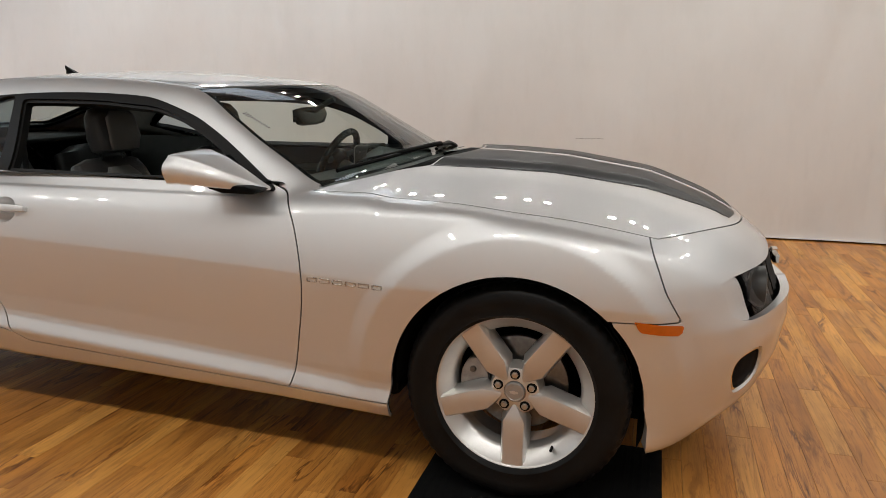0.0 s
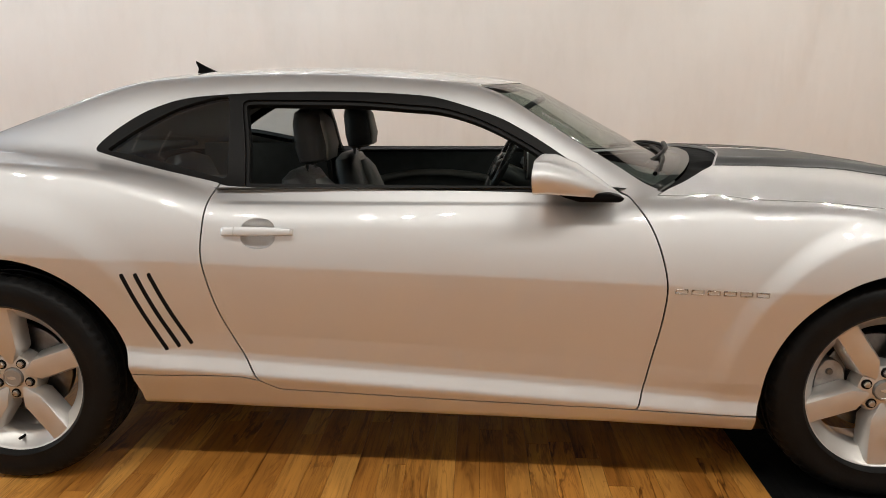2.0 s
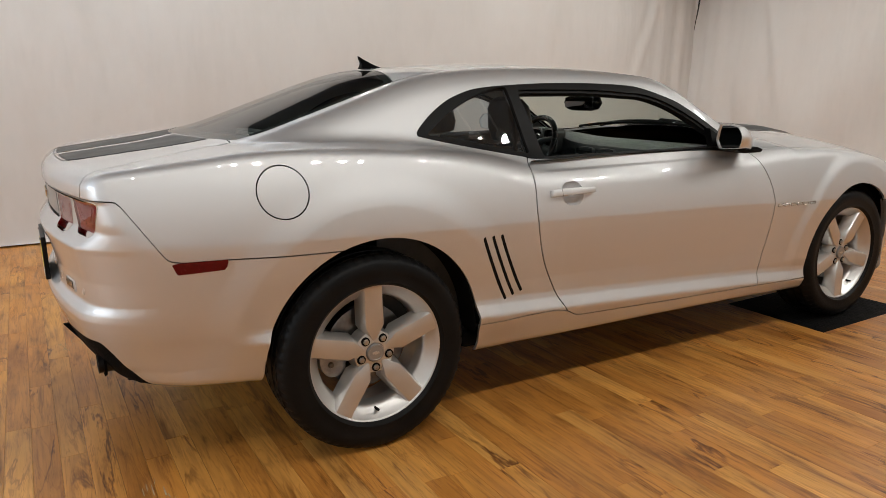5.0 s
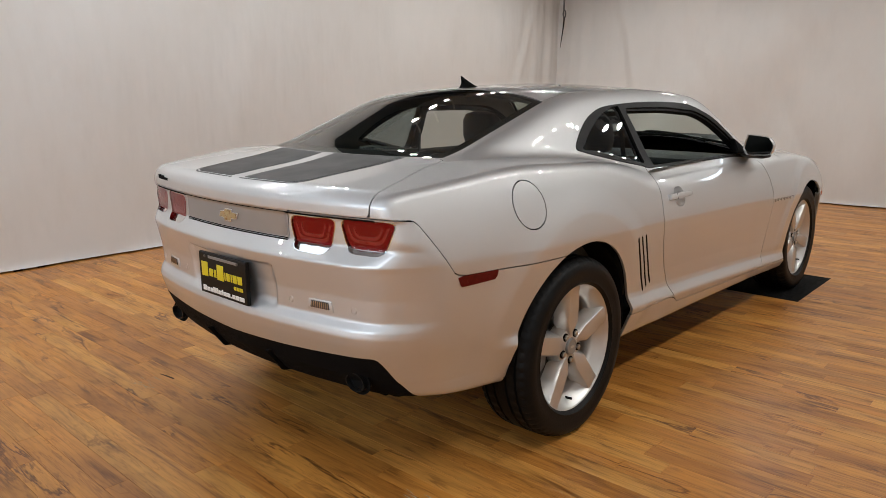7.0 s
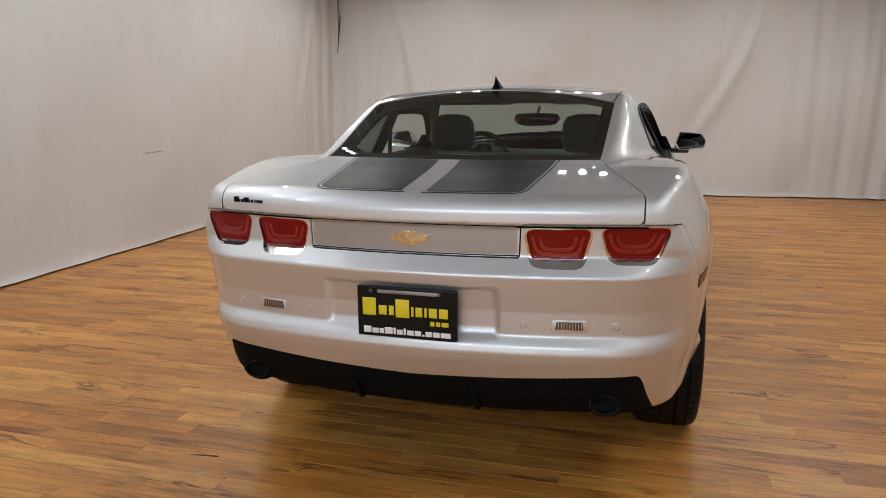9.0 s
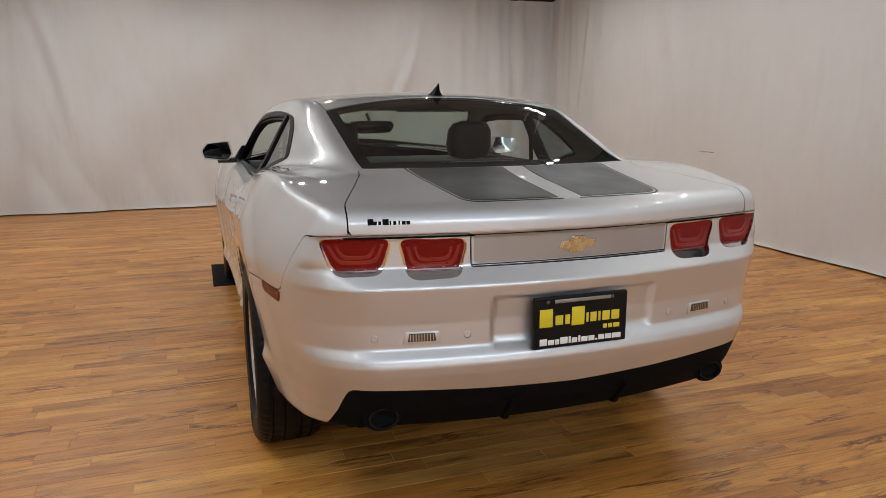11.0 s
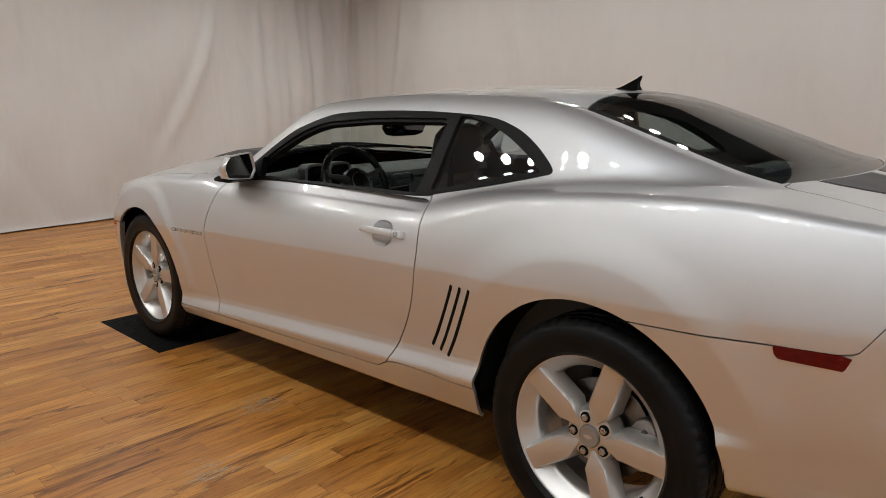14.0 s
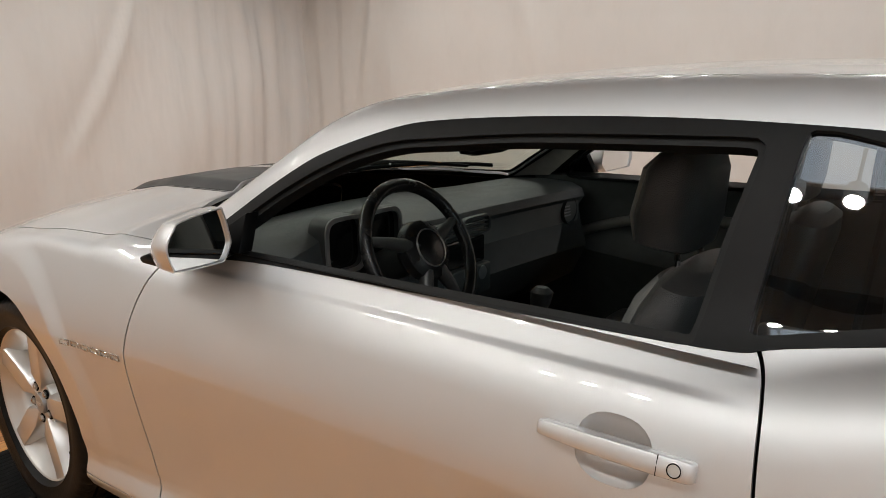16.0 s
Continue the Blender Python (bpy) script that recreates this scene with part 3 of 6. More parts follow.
# ---- the room ----
def cloth_wall(name, length, height, m, seed, folds, drape=0.022, creases=()):
    """A hanging canvas sheet with thickness: shallow sags everywhere, tight vertical folds where folds(s) asks for them."""
    nx, nz = int(length / 0.032), 60
    bm = bmesh.new()
    rows = []
    for j in range(nz + 1):
        z = height * (j / nz) ** 1.6
        row = []
        for i in range(nx + 1):
            s = length * i / nx
            d = 0.030 * noise.noise(Vector((s * 0.55 + seed, z * 0.25, seed)))
            d += 0.012 * noise.noise(Vector((s * 1.9 + seed, z * 0.5 + s * 0.3, seed * 2)))
            d += drape * noise.noise(Vector((s * 1.1 + 0.6 * z + seed, z * 0.4 - 0.25 * s, seed * 3)))
            d += 0.5 * drape * abs(noise.noise(Vector((s * 1.7 - 0.8 * z + seed, z * 0.5, seed * 4))))
            d += 0.022 * math.exp(-z / 0.035) * (0.6 + 0.8 * noise.noise(Vector((s * 3.0, 0, seed))))
            k = folds(s)
            if k > 0:
                d += k * (0.034 * math.sin(s * 15 + 3.2 * noise.noise(Vector((s * 2, z * 0.35, seed)))) + 0.014 * math.sin(s * 34 + z * 0.4))
            for (s0, z0), (s1, z1), amp, wide in creases:
                # a soft ridge with a hollow beside it, fading out at both ends
                u = ((s - s0) * (s1 - s0) + (z - z0) * (z1 - z0)) / ((s1 - s0) ** 2 + (z1 - z0) ** 2)
                if -0.1 < u < 1.1:
                    off = s - s0 - u * (s1 - s0) + 0.05 * math.sin(3.0 * u)
                    d += amp * math.sin(math.pi * min(1, max(0, (u + 0.1) / 1.2))) * (math.exp(-(off / wide) ** 2) - 0.6 * math.exp(-((off - 1.6 * wide) / wide) ** 2))
            row.append(bm.verts.new((s, d, z)))
        rows.append(row)
    for a, b in zip(rows, rows[1:]):
        for k in range(nx):
            bm.faces.new((a[k], a[k + 1], b[k + 1], b[k]))
    ext = bmesh.ops.extrude_face_region(bm, geom=bm.faces[:])
    for v in ext["geom"]:
        if isinstance(v, bmesh.types.BMVert):
            v.co.y -= 0.03
    bm.transform(m)
    ob = part(name, bm, CLOTH)
    return tagged(ob, "off-white canvas sheet hung as a wall, softly creased", "wall", kind="structure")


def near(c, w):
    return lambda s: max(0.0, 1 - abs(s - c) / w)


LEN_X = WX1 - WX0 + 0.4
LEN_Y = WY1 - WY0 + 0.6
# the east and south sheets hang a little askew
cloth_wall("wall_north", LEN_X, SHEET, pose(WX1 + 0.2, WY1, 0.015, 0, 0, 180) @ pose(0, -0.03, 0), 3.1, lambda s: 0.55 * near(0.3, 1.2)(s), 0.03,
           (((0.9, 2.8), (1.5, 1.2), 0.022, 0.07), ((2.6, 2.8), (3.1, 1.0), 0.014, 0.12), ((5.4, 2.8), (5.9, 0.9), 0.012, 0.14), ((7.6, 2.8), (7.2, 1.2), 0.022, 0.10), ((8.0, 2.8), (7.75, 1.5), 0.018, 0.07)))
cloth_wall("wall_south", LEN_X, SHEET, pose(WX0, WY0 + 0.26, 0.015, 0, 0, -2.1) @ pose(0, -0.03, 0), 7.7, lambda s: 0.55 * near(LEN_X, 1.4)(s), 0.03,
           (((12.6, 2.8), (12.9, 1.2), 0.022, 0.07), ((10.9, 2.8), (10.5, 1.0), 0.016, 0.12), ((8.2, 2.8), (8.6, 0.9), 0.014, 0.14), ((5.6, 2.8), (5.2, 1.0), 0.014, 0.14)))
cloth_wall("wall_east", LEN_Y, SHEET, pose(WX1 + 0.16, WY0 - 0.35, 0.015, 0, 0, 91.9) @ pose(0, -0.03, 0), 11.3, lambda s: 0.7 * near(0.75, 1.3)(s) + 0.45 * near(LEN_Y - 0.3, 1.2)(s), 0.085,
           (((2.10, 2.75), (2.42, 1.55), 0.030, 0.06), ((2.24, 2.05), (2.92, 0.75), 0.035, 0.07), ((1.55, 2.8), (1.60, 0.4), 0.022, 0.08), ((3.1, 2.7), (3.5, 2.0), 0.016, 0.10), ((7.1, 2.8), (6.7, 1.0), 0.028, 0.07), ((6.2, 2.8), (5.7, 1.5), 0.018, 0.10), ((4.6, 2.8), (4.2, 0.8), 0.014, 0.14)))
cloth_wall("wall_west", LEN_Y, CEIL, pose(WX0, WY1, 0.015, 0, 0, 270) @ pose(0, -0.03, 0), 17.3, lambda s: 0.2)
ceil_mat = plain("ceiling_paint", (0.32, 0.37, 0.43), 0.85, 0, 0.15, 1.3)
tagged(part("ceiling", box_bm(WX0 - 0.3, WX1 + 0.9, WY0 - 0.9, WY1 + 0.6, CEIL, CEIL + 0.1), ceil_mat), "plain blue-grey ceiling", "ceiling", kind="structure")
# the building's own dark walls behind and above the sheets
bare_mat = plain("bare_wall_paint", (0.060, 0.060, 0.063), 0.8, 0, 0.2, 2.0, 0.2)
for nm, bx in (("wall_outer_north", (WX0 - 0.3, WX1 + 0.9, WY1 + 0.35, WY1 + 0.55)), ("wall_outer_south", (WX0 - 0.3, WX1 + 0.9, WY0 - 0.85, WY0 - 0.65)),
               ("wall_outer_east", (WX1 + 0.65, WX1 + 0.85, WY0 - 0.65, WY1 + 0.35))):
    tagged(part(nm, box_bm(*bx, -0.2, CEIL), bare_mat), "plain dark wall behind the hung sheets", "wall", kind="structure")


def track_lamp(at, aim, watts):
    """A round lamp head on a short stem, turned towards the car."""
    m = look(at, aim)
    th = tagged(empty("track_lamp", m), "round white track lamp, lit", "lamp", "track lamps")
    part("head", lathe_bm([(0.046, -0.004), (0.054, -0.008), (0.056, 0.02), (0.048, 0.11), (0.030, 0.13), (0.0, 0.132)], 28, "Z"), WHITE, th)
    stem = tube_bm([m.inverted() @ Vector((at[0], at[1], CEIL)), (0, 0, 0.10)], 0.010, 8)
    part("stem", stem, WHITE, th)
    ceiling_lamp_light(m @ Vector((0, 0, -0.002)), aim, watts)


# heads in groups of three along both long walls and the far end
for g in range(7):
    for k in range(3):
        x = -4.72 + 1.36 * g + 0.28 * k
        for sy in (-1, 1):
            track_lamp((x, sy * 2.75, 3.35), (x, sy * (2.5 - 0.6 * (k == 1)), 0.0), 6.2 + 0.30 * x)
for y0 in (-2.1, -0.3, 1.5):
    for k in range(3):
        y = y0 + 0.28 * k
        track_lamp((4.55, y, 3.35), (3.9, y, 0.0), 6.4)


# unseen lamps added to wash the west wall, brightening what the tail reflects
for y0 in (-1.5, 0.9):
    for k in range(3):
        y = y0 + 0.28 * k
        track_lamp((-6.5, y, 3.35), (-7.7, y, 1.2), 24.0)


def ceiling_panel(x, y):
    """A long cool diffuser in a thin white frame, flush under the ceiling."""
    th = tagged(empty("ceiling_light", pose(x, y, CEIL)), "long cool white ceiling light panel in a thin frame, lit", "ceiling light", "ceiling panels")
    part("diffuser", box_bm(-0.70, 0.70, -0.50, 0.50, -0.035, -0.004, 0.004), COOL_GLOW, th)
    fr = bmesh.new()
    for b in ((-0.73, 0.73, -0.53, -0.50), (-0.73, 0.73, 0.50, 0.53), (-0.73, -0.70, -0.50, 0.50), (0.70, 0.73, -0.50, 0.50)):
        box_bm(*b, -0.045, 0.0, 0.004, 1, fr)
    part("frame", fr, WHITE, th)


for x, y in ((-4.2, 2.62), (-2.58, 2.62), (-0.96, 2.62)):
    ceiling_panel(x, y)


# faint dark scuffs on two sheets
for nm, x, y, yaw in (("wall_north", 1.20, 3.66, 0.0), ("wall_south", 1.62, -3.72, -2.1)):
    rng = random.Random(len(nm) + 3)
    sc = bmesh.new()
    for k in range(9):
        w = rng.uniform(0.006, 0.03)
        box_bm(-0.11 + 0.027 * k, -0.11 + 0.027 * k + w, -0.004, 0.004, rng.uniform(-0.006, 0.0), rng.uniform(0.001, 0.008), 0.0, 1, sc)
    sc.transform(pose(x, y, 0.862, 0, 0, yaw))
    part("scuff_mark", sc, SCUFF_DARK, bpy.data.objects[nm], "faint dark scuff on the cloth", smooth=False)

# a strap and clamp in the north-east corner
cord = tagged(empty("wall_strap", pose(5.42, 3.60, 0)), "dark strap hanging from a metal clamp in the corner", "strap")
part("clamp", tube_bm([(0.035 * math.cos(a), 0.0, 2.46 + 0.05 * math.sin(a)) for a in np.linspace(0, 2 * math.pi, 18, endpoint=False)], 0.010, 8, None, True), STEEL, cord)
part("hook_rod", tube_bm([(0.0, 0.02, CEIL), (0.0, 0.01, 2.52)], 0.012, 8), STEEL, cord)
part("strap", tube_bm([(0.0, 0, 2.42), (-0.01, 0.01, 2.25), (-0.035, 0.02, 2.08), (-0.04, 0.03, 1.98)], [0.014, 0.009, 0.006, 0.003], 6), CARPET, cord)

# frame of the unseen wide window added in the west wall
win = tagged(empty("unseen_window", pose(WX0 + 0.06, 0, 2.70)), "wide unseen window in a white frame, added for cool light from behind", "window", kind="structure")
for y0, y1, z0, z1 in ((-2.6, 2.6, 1.1, 1.18), (-2.6, 2.6, -1.18, -1.1), (-2.6, -2.52, -1.1, 1.1), (2.52, 2.6, -1.1, 1.1), (-0.04, 0.04, -1.1, 1.1)):
    part("window_frame", box_bm(-0.04, 0.05, y0, y1, z0, z1, 0.006), WHITE, win)

# floor slab under the boards
tagged(part("floor", box_bm(WX0 - 0.3, WX1 + 0.6, WY0 - 0.6, WY1 + 0.3, -0.2, -0.009), LINER), "dark underlay below the floor boards", "floor", kind="structure")
# ---- the car ----
car = tagged(empty("car"), "silver two-door sports coupe with dark grey stripes, windows down", "car")
HALF = skin_grid()

DLO = catmull([(-1.146, 1.112), (-1.10, 1.160), (-1.027, 1.210), (-0.952, 1.246), (-0.839, 1.276), (-0.647, 1.290), (-0.457, 1.295), (-0.268, 1.293), (-0.082, 1.284), (0.028, 1.268), (0.19, 1.217), (0.278, 1.174),
               (0.364, 1.122), (0.47, 1.050), (0.545, 0.998), (0.572, 0.975), (0.545, 0.968), (0.32, 0.985), (0.088, 0.990), (-0.27, 0.993), (-0.633, 0.998), (-0.727, 1.014), (-0.916, 1.051), (-1.10, 1.093)], 5, True)
# pillars of the windows: the daylight openings
DOOR_OPEN = catmull([(-0.604, 1.018), (-0.618, 1.133), (-0.636, 1.235), (-0.638, 1.254), (-0.618, 1.258), (-0.531, 1.258), (-0.269, 1.254), (-0.084, 1.241), (0.008, 1.233), (0.097, 1.211), (0.186, 1.176), (0.29, 1.122),
                     (0.385, 1.062), (0.436, 1.024), (0.42, 1.008), (0.267, 1.007), (-0.089, 1.008), (-0.45, 1.010), (-0.588, 1.011)], 5, True)
QUARTER_OPEN = catmull([(-1.085, 1.110), (-1.055, 1.135), (-0.986, 1.178), (-0.874, 1.232), (-0.761, 1.263), (-0.716, 1.268), (-0.705, 1.262), (-0.696, 1.205), (-0.684, 1.050), (-0.688, 1.036), (-0.71, 1.036), (-0.862, 1.069), (-1.017, 1.100)], 5, True)
DOOR = catmull([(-0.668, 1.03), (-0.713, 0.975), (-0.728, 0.878), (-0.73, 0.775), (-0.695, 0.621), (-0.635, 0.491), (-0.578, 0.392), (-0.54, 0.355), (-0.50, 0.343), (0.079, 0.320), (0.60, 0.305), (0.645, 0.306), (0.667, 0.378),
                (0.686, 0.478), (0.71, 0.615), (0.714, 0.73), (0.68, 0.861), (0.625, 0.955), (0.58, 0.985), (0.46, 1.02), (0.0, 1.08), (-0.55, 1.08)], 6, True)
side_only = lambda V: 0.5 - V[:, 1]
f_dlo = both(outline(DLO), side_only)
f_dopen = both(outline(DOOR_OPEN), side_only)
QUARTER_OPEN = [(-0.868 + (x + 0.868) * 1.055 - 0.004, 1.150 + (z - 1.150) * 1.10) for x, z in QUARTER_OPEN]
f_qopen = both(outline(QUARTER_OPEN), side_only)
f_door = both(outline(DOOR), side_only)
f_arch_f = lambda V: np.hypot(V[:, 0] - ARCH_F[0], V[:, 2] - ARCH_F[1]) - ARCH_F[2]
low_arch = lambda a: (lambda V: np.where(V[:, 2] < a[1], np.abs(V[:, 0] - a[0]) - a[2] - 0.03 * np.clip((a[1] - V[:, 2]) / 0.15, -1, 0.4), np.hypot(V[:, 0] - a[0], V[:, 2] - a[1]) - a[2]))
f_arches = both(any_of(low_arch(ARCH_R), low_arch(ARCH_F)), lambda V: 0.45 - V[:, 1])
SILL = curve((-1.05, 0.392), (-0.62, 0.391), (-0.565, 0.378), (-0.51, 0.345), (0.079, 0.320), (0.645, 0.304), (1.1, 0.293), soft=0.015)
f_sill = lambda V: np.maximum(V[:, 2] - SILL(V[:, 0]), np.maximum(-1.2 - V[:, 0], V[:, 0] - 1.2))
WSY = curve((0.3, 0.628), (0.372, 0.644), (0.516, 0.688), (0.689, 0.726), (0.82, 0.745), (1.0, 0.768), soft=0.03)
f_ws = lambda V: np.max([V[:, 0] + 0.44 * V[:, 1] ** 2 - 0.975, 0.315 - V[:, 0] - 0.44 * V[:, 1] ** 2, V[:, 1] - WSY(V[:, 0] + 0.44 * V[:, 1] ** 2), 0.9 - V[:, 2]], axis=0)
f_bl = lambda V: np.max([V[:, 0] + 1.065 + 0.33 * V[:, 1] ** 2, -1.885 + 0.36 * V[:, 1] ** 2 - V[:, 0], V[:, 1] - 0.545 + 0.03 * np.clip(-1.2 - V[:, 0], 0, 1), 1.04 - V[:, 2]], axis=0)
HOODY = curve((0.6, 0.795), (1.0, 0.815), (1.4, 0.835), (1.81, 0.800), (2.2, 0.62), soft=0.05)
f_cowl = lambda V: np.max([V[:, 0] - 1.085 + 0.60 * V[:, 1] ** 2, 0.968 - V[:, 0] - 0.44 * V[:, 1] ** 2, V[:, 1] - 0.775, 0.86 - V[:, 2]], axis=0)
f_hood = lambda V: np.max([1.085 - 0.60 * V[:, 1] ** 2 - V[:, 0], V[:, 0] - 2.14 + 0.50 * V[:, 1] ** 2, V[:, 1] - HOODY(V[:, 0]), 0.7 - V[:, 2]], axis=0)
FB = curve((0.1, 1.80), (0.25, 1.815), (0.45, 1.80), (0.60, 1.80), (0.62, 1.93), (0.66, 1.905), (0.73, 1.865), (0.88, 1.806), (1.2, 1.70), soft=0.004, lo=0.0, hi=1.6)
f_front = lambda V: np.maximum(FB(V[:, 2]) - V[:, 0], -9)
f_front_low = lambda V: np.maximum(np.maximum(V[:, 2] - 0.645, 1.70 - V[:, 0]), -f_arch_f(V))
f_fbumper = any_of(f_front, f_front_low)
RB = curve((-2.30, 0.965), (-2.208, 0.960), (-2.09, 0.776), (-2.05, 0.768), (-1.92, 0.768), (-1.58, 0.757), (-1.3, 0.75), soft=0.006)
f_rbumper = lambda V: np.max([V[:, 2] - RB(V[:, 0]), V[:, 0] + 1.30], axis=0)
DECKY = curve((-2.6, 0.69), (-2.25, 0.687), (-2.21, 0.675), (-2.0, 0.60), (-1.86, 0.555), (-1.70, 0.53), soft=0.02)
f_deck_low = outline([(-0.3, 0.862), (0.335, 0.862), (0.338, 0.9645), (0.95, 0.9645), (0.95, 1.3), (-0.3, 1.3)], 1, 2)
f_deck = lambda V: np.max([V[:, 0] + 1.885 - 0.36 * V[:, 1] ** 2, V[:, 1] - DECKY(V[:, 0]), f_deck_low(V)], axis=0)
f_deck_back = lambda V: V[:, 0] + 1.80
ROOFY = curve((-1.3, 0.50), (-1.16, 0.545), (-0.5, 0.575), (0.2, 0.60), (0.45, 0.63), soft=0.05)
f_roof = lambda V: np.max([V[:, 1] - ROOFY(V[:, 0]), V[:, 0] + 0.44 * V[:, 1] ** 2 - 0.315, -1.065 - 0.33 * V[:, 1] ** 2 - V[:, 0], 1.2 - V[:, 2]], axis=0)
# lamps: outlines over (y, z) on the tail
LAMP_OUT = catmull([(0.575, 0.952), (0.575, 0.905), (0.60, 0.853), (0.67, 0.846), (0.725, 0.852), (0.752, 0.90), (0.762, 0.953), (0.67, 0.956)], 5, True)
LAMP_IN = catmull([(0.355, 0.945), (0.355, 0.89), (0.375, 0.842), (0.44, 0.834), (0.515, 0.838), (0.535, 0.89), (0.540, 0.948), (0.45, 0.950)], 5, True)
behind = lambda V: V[:, 0] + 2.0
f_lo = both(outline(LAMP_OUT, 1, 2), behind)
f_li = both(outline(LAMP_IN, 1, 2), behind)
VAL = curve((0.0, 0.478), (0.3, 0.488), (0.6, 0.503), (0.69, 0.505), (0.703, 0.495), (0.72, 0.42), (0.75, 0.34), (0.80, 0.2), soft=0.006, lo=-0.2, hi=1.2)
f_val = lambda V: np.maximum(V[:, 2] - VAL(V[:, 1]), V[:, 0] + 1.95)
FUEL = (-1.730, 0.962, 0.083)
f_fuel = both(lambda V: np.hypot(V[:, 0] - FUEL[0], V[:, 2] - FUEL[1]) - FUEL[2], side_only)
f_below = lambda V: UNDER(V[:, 0]) + 0.004 - V[:, 2]
# front details
GRILLE = catmull([(-0.02, 0.745), (0.40, 0.742), (0.74, 0.742), (0.765, 0.70), (0.72, 0.615), (0.40, 0.60), (-0.02, 0.60)], 4, True)
f_grille = both(outline(GRILLE, 1, 2), lambda V: 1.85 - V[:, 0])
FOG = catmull([(0.60, 0.50), (0.72, 0.50), (0.745, 0.44), (0.70, 0.37), (0.60, 0.37), (0.57, 0.43)], 5, True)
f_fog = both(outline(FOG, 1, 2), lambda V: 1.9 - V[:, 0])

GAP = 0.0022
whole = cut(HALF, f_below)
trimmed = cut(whole, outside(f_arches))
body_side = cut(trimmed, outside(f_dlo, 0.0))

panels = {}
f_cup = both(lambda V: 0.03 * ((np.abs(V[:, 0] + 0.548) / 0.056) ** 2.6 + (np.abs(V[:, 2] - 0.864) / 0.046) ** 2.4 - 1), side_only)
panels["door"] = cut(body_side, inside(f_door, 0.0027), outside(f_sill, GAP), outside(f_cup))
rest = cut(body_side, outside(f_door, GAP), outside(f_ws), outside(f_bl), outside(f_cowl))
hood = cut(rest, inside(f_hood, GAP))
rest = cut(rest, outside(f_hood, GAP))
sill = cut(body_side, inside(f_sill, GAP), outside(f_front_low, GAP))
rest = cut(rest, outside(f_sill, GAP))
fbump = cut(rest, inside(f_fbumper, GAP), lambda V: 1.2 - V[:, 0], outside(f_grille), outside(f_fog))
rest = cut(rest, outside(both(f_fbumper, lambda V: 1.2 - V[:, 0]), GAP))
f_tail = both(f_deck, f_deck_back)
deck = cut(rest, inside(f_tail, GAP))
rest = cut(rest, outside(f_tail, GAP))
f_rb = f_rbumper
rbump_all = cut(rest, inside(f_rb, GAP))
rest = cut(rest, outside(f_rb, GAP))
val = cut(rbump_all, inside(f_val))
rbump = cut(rbump_all, outside(f_val), outside(f_lo), outside(f_li))
roof = cut(rest, inside(f_roof, 0.003))
rest = cut(rest, outside(f_roof, 0.003), outside(f_lo), outside(f_li))
fender = cut(rest, lambda V: 0.55 - V[:, 0], lambda V: V[:, 2] - 1.0 + 0.0 * V[:, 0], lambda V: 0.64 + 0.0 * V[:, 0] - V[:, 0] - 0.06 * (V[:, 2] > 0.9))
quarter = cut(rest, any_of(lambda V: V[:, 0] - 0.55, lambda V: 1.0 - V[:, 2]))
fuel = cut(quarter, inside(f_fuel, GAP))
quarter_r = cut(quarter, outside(f_fuel, GAP))


def side_pair(name, mesh, material, label=""):
    a = skin_part(name, mesh, material, car, label)
    b = skin_part(name, mirrored(mesh), material, car, label)
    return a, b


def middle(name, mesh, material, label=""):
    return skin_part(name, joined(mesh, mirrored(mesh)), material, car, label)


side_pair("door", lipped(panels["door"], 0.006), PAINT)
side_pair("front_fender", lipped(fender), PAINT)
skin_part("rear_quarter", lipped(quarter), PAINT, car)
skin_part("rear_quarter", lipped(mirrored(quarter_r)), PAINT, car)
side_pair("sill", lipped(sill), PAINT)
skin_part("fuel_flap", lipped(mirrored(fuel), 0.006), PAINT, car)
middle("bonnet", lipped(hood), PAINT)
middle("roof", lipped(roof), PAINT)
middle("boot_lid", lipped(deck), PAINT)
middle("front_bumper", lipped(fbump, 0.03), PAINT)
middle("rear_bumper", lipped(rbump, 0.03), PAINT)
middle("rear_valance", lipped(val, 0.04), VALANCE, "textured black plastic rear valance")
windscreen = middle("windscreen", pushed(cut(whole, inside(f_ws)), -0.002), SCREEN, "clear laminated windscreen")
rear_window = middle("rear_window", pushed(cut(whole, inside(f_bl)), -0.002), GLASS, "tinted rear window")
rear_frit = any_of(lambda V: 0.500 + 0.03 * np.clip(1.2 + V[:, 0], -1, 0) - V[:, 1], lambda V: V[:, 0] + 1.815 - 0.36 * V[:, 1] ** 2, lambda V: -1.095 - 0.33 * V[:, 1] ** 2 - V[:, 0])
middle("rear_glass_border", pushed(cut(whole, inside(f_bl), rear_frit), -0.0045), FRIT, "black printed border of the rear window")
ws_frit = any_of(lambda V: WSY(V[:, 0] + 0.44 * V[:, 1] ** 2) - 0.016 - V[:, 1], lambda V: V[:, 0] + 0.44 * V[:, 1] ** 2 - 0.335, lambda V: 0.945 - V[:, 0] - 0.44 * V[:, 1] ** 2)
middle("windscreen_border", pushed(cut(whole, inside(f_ws), ws_frit), -0.0045), FRIT, "black printed border of the windscreen")
middle("cowl", pushed(cut(whole, inside(f_cowl), outside(f_ws)), -0.03), TRIM, "black plastic cowl below the windscreen")
frame_mesh = cut(trimmed, inside(f_dlo), outside(f_dopen, 0.011), outside(f_qopen))
seal_mesh = cut(trimmed, inside(f_dlo), outside(f_dopen), inside(f_dopen, -0.013))
side_pair("window_seal", lipped(pushed(seal_mesh, -0.007), 0.03), SEAL, "dull black rubber window seal")
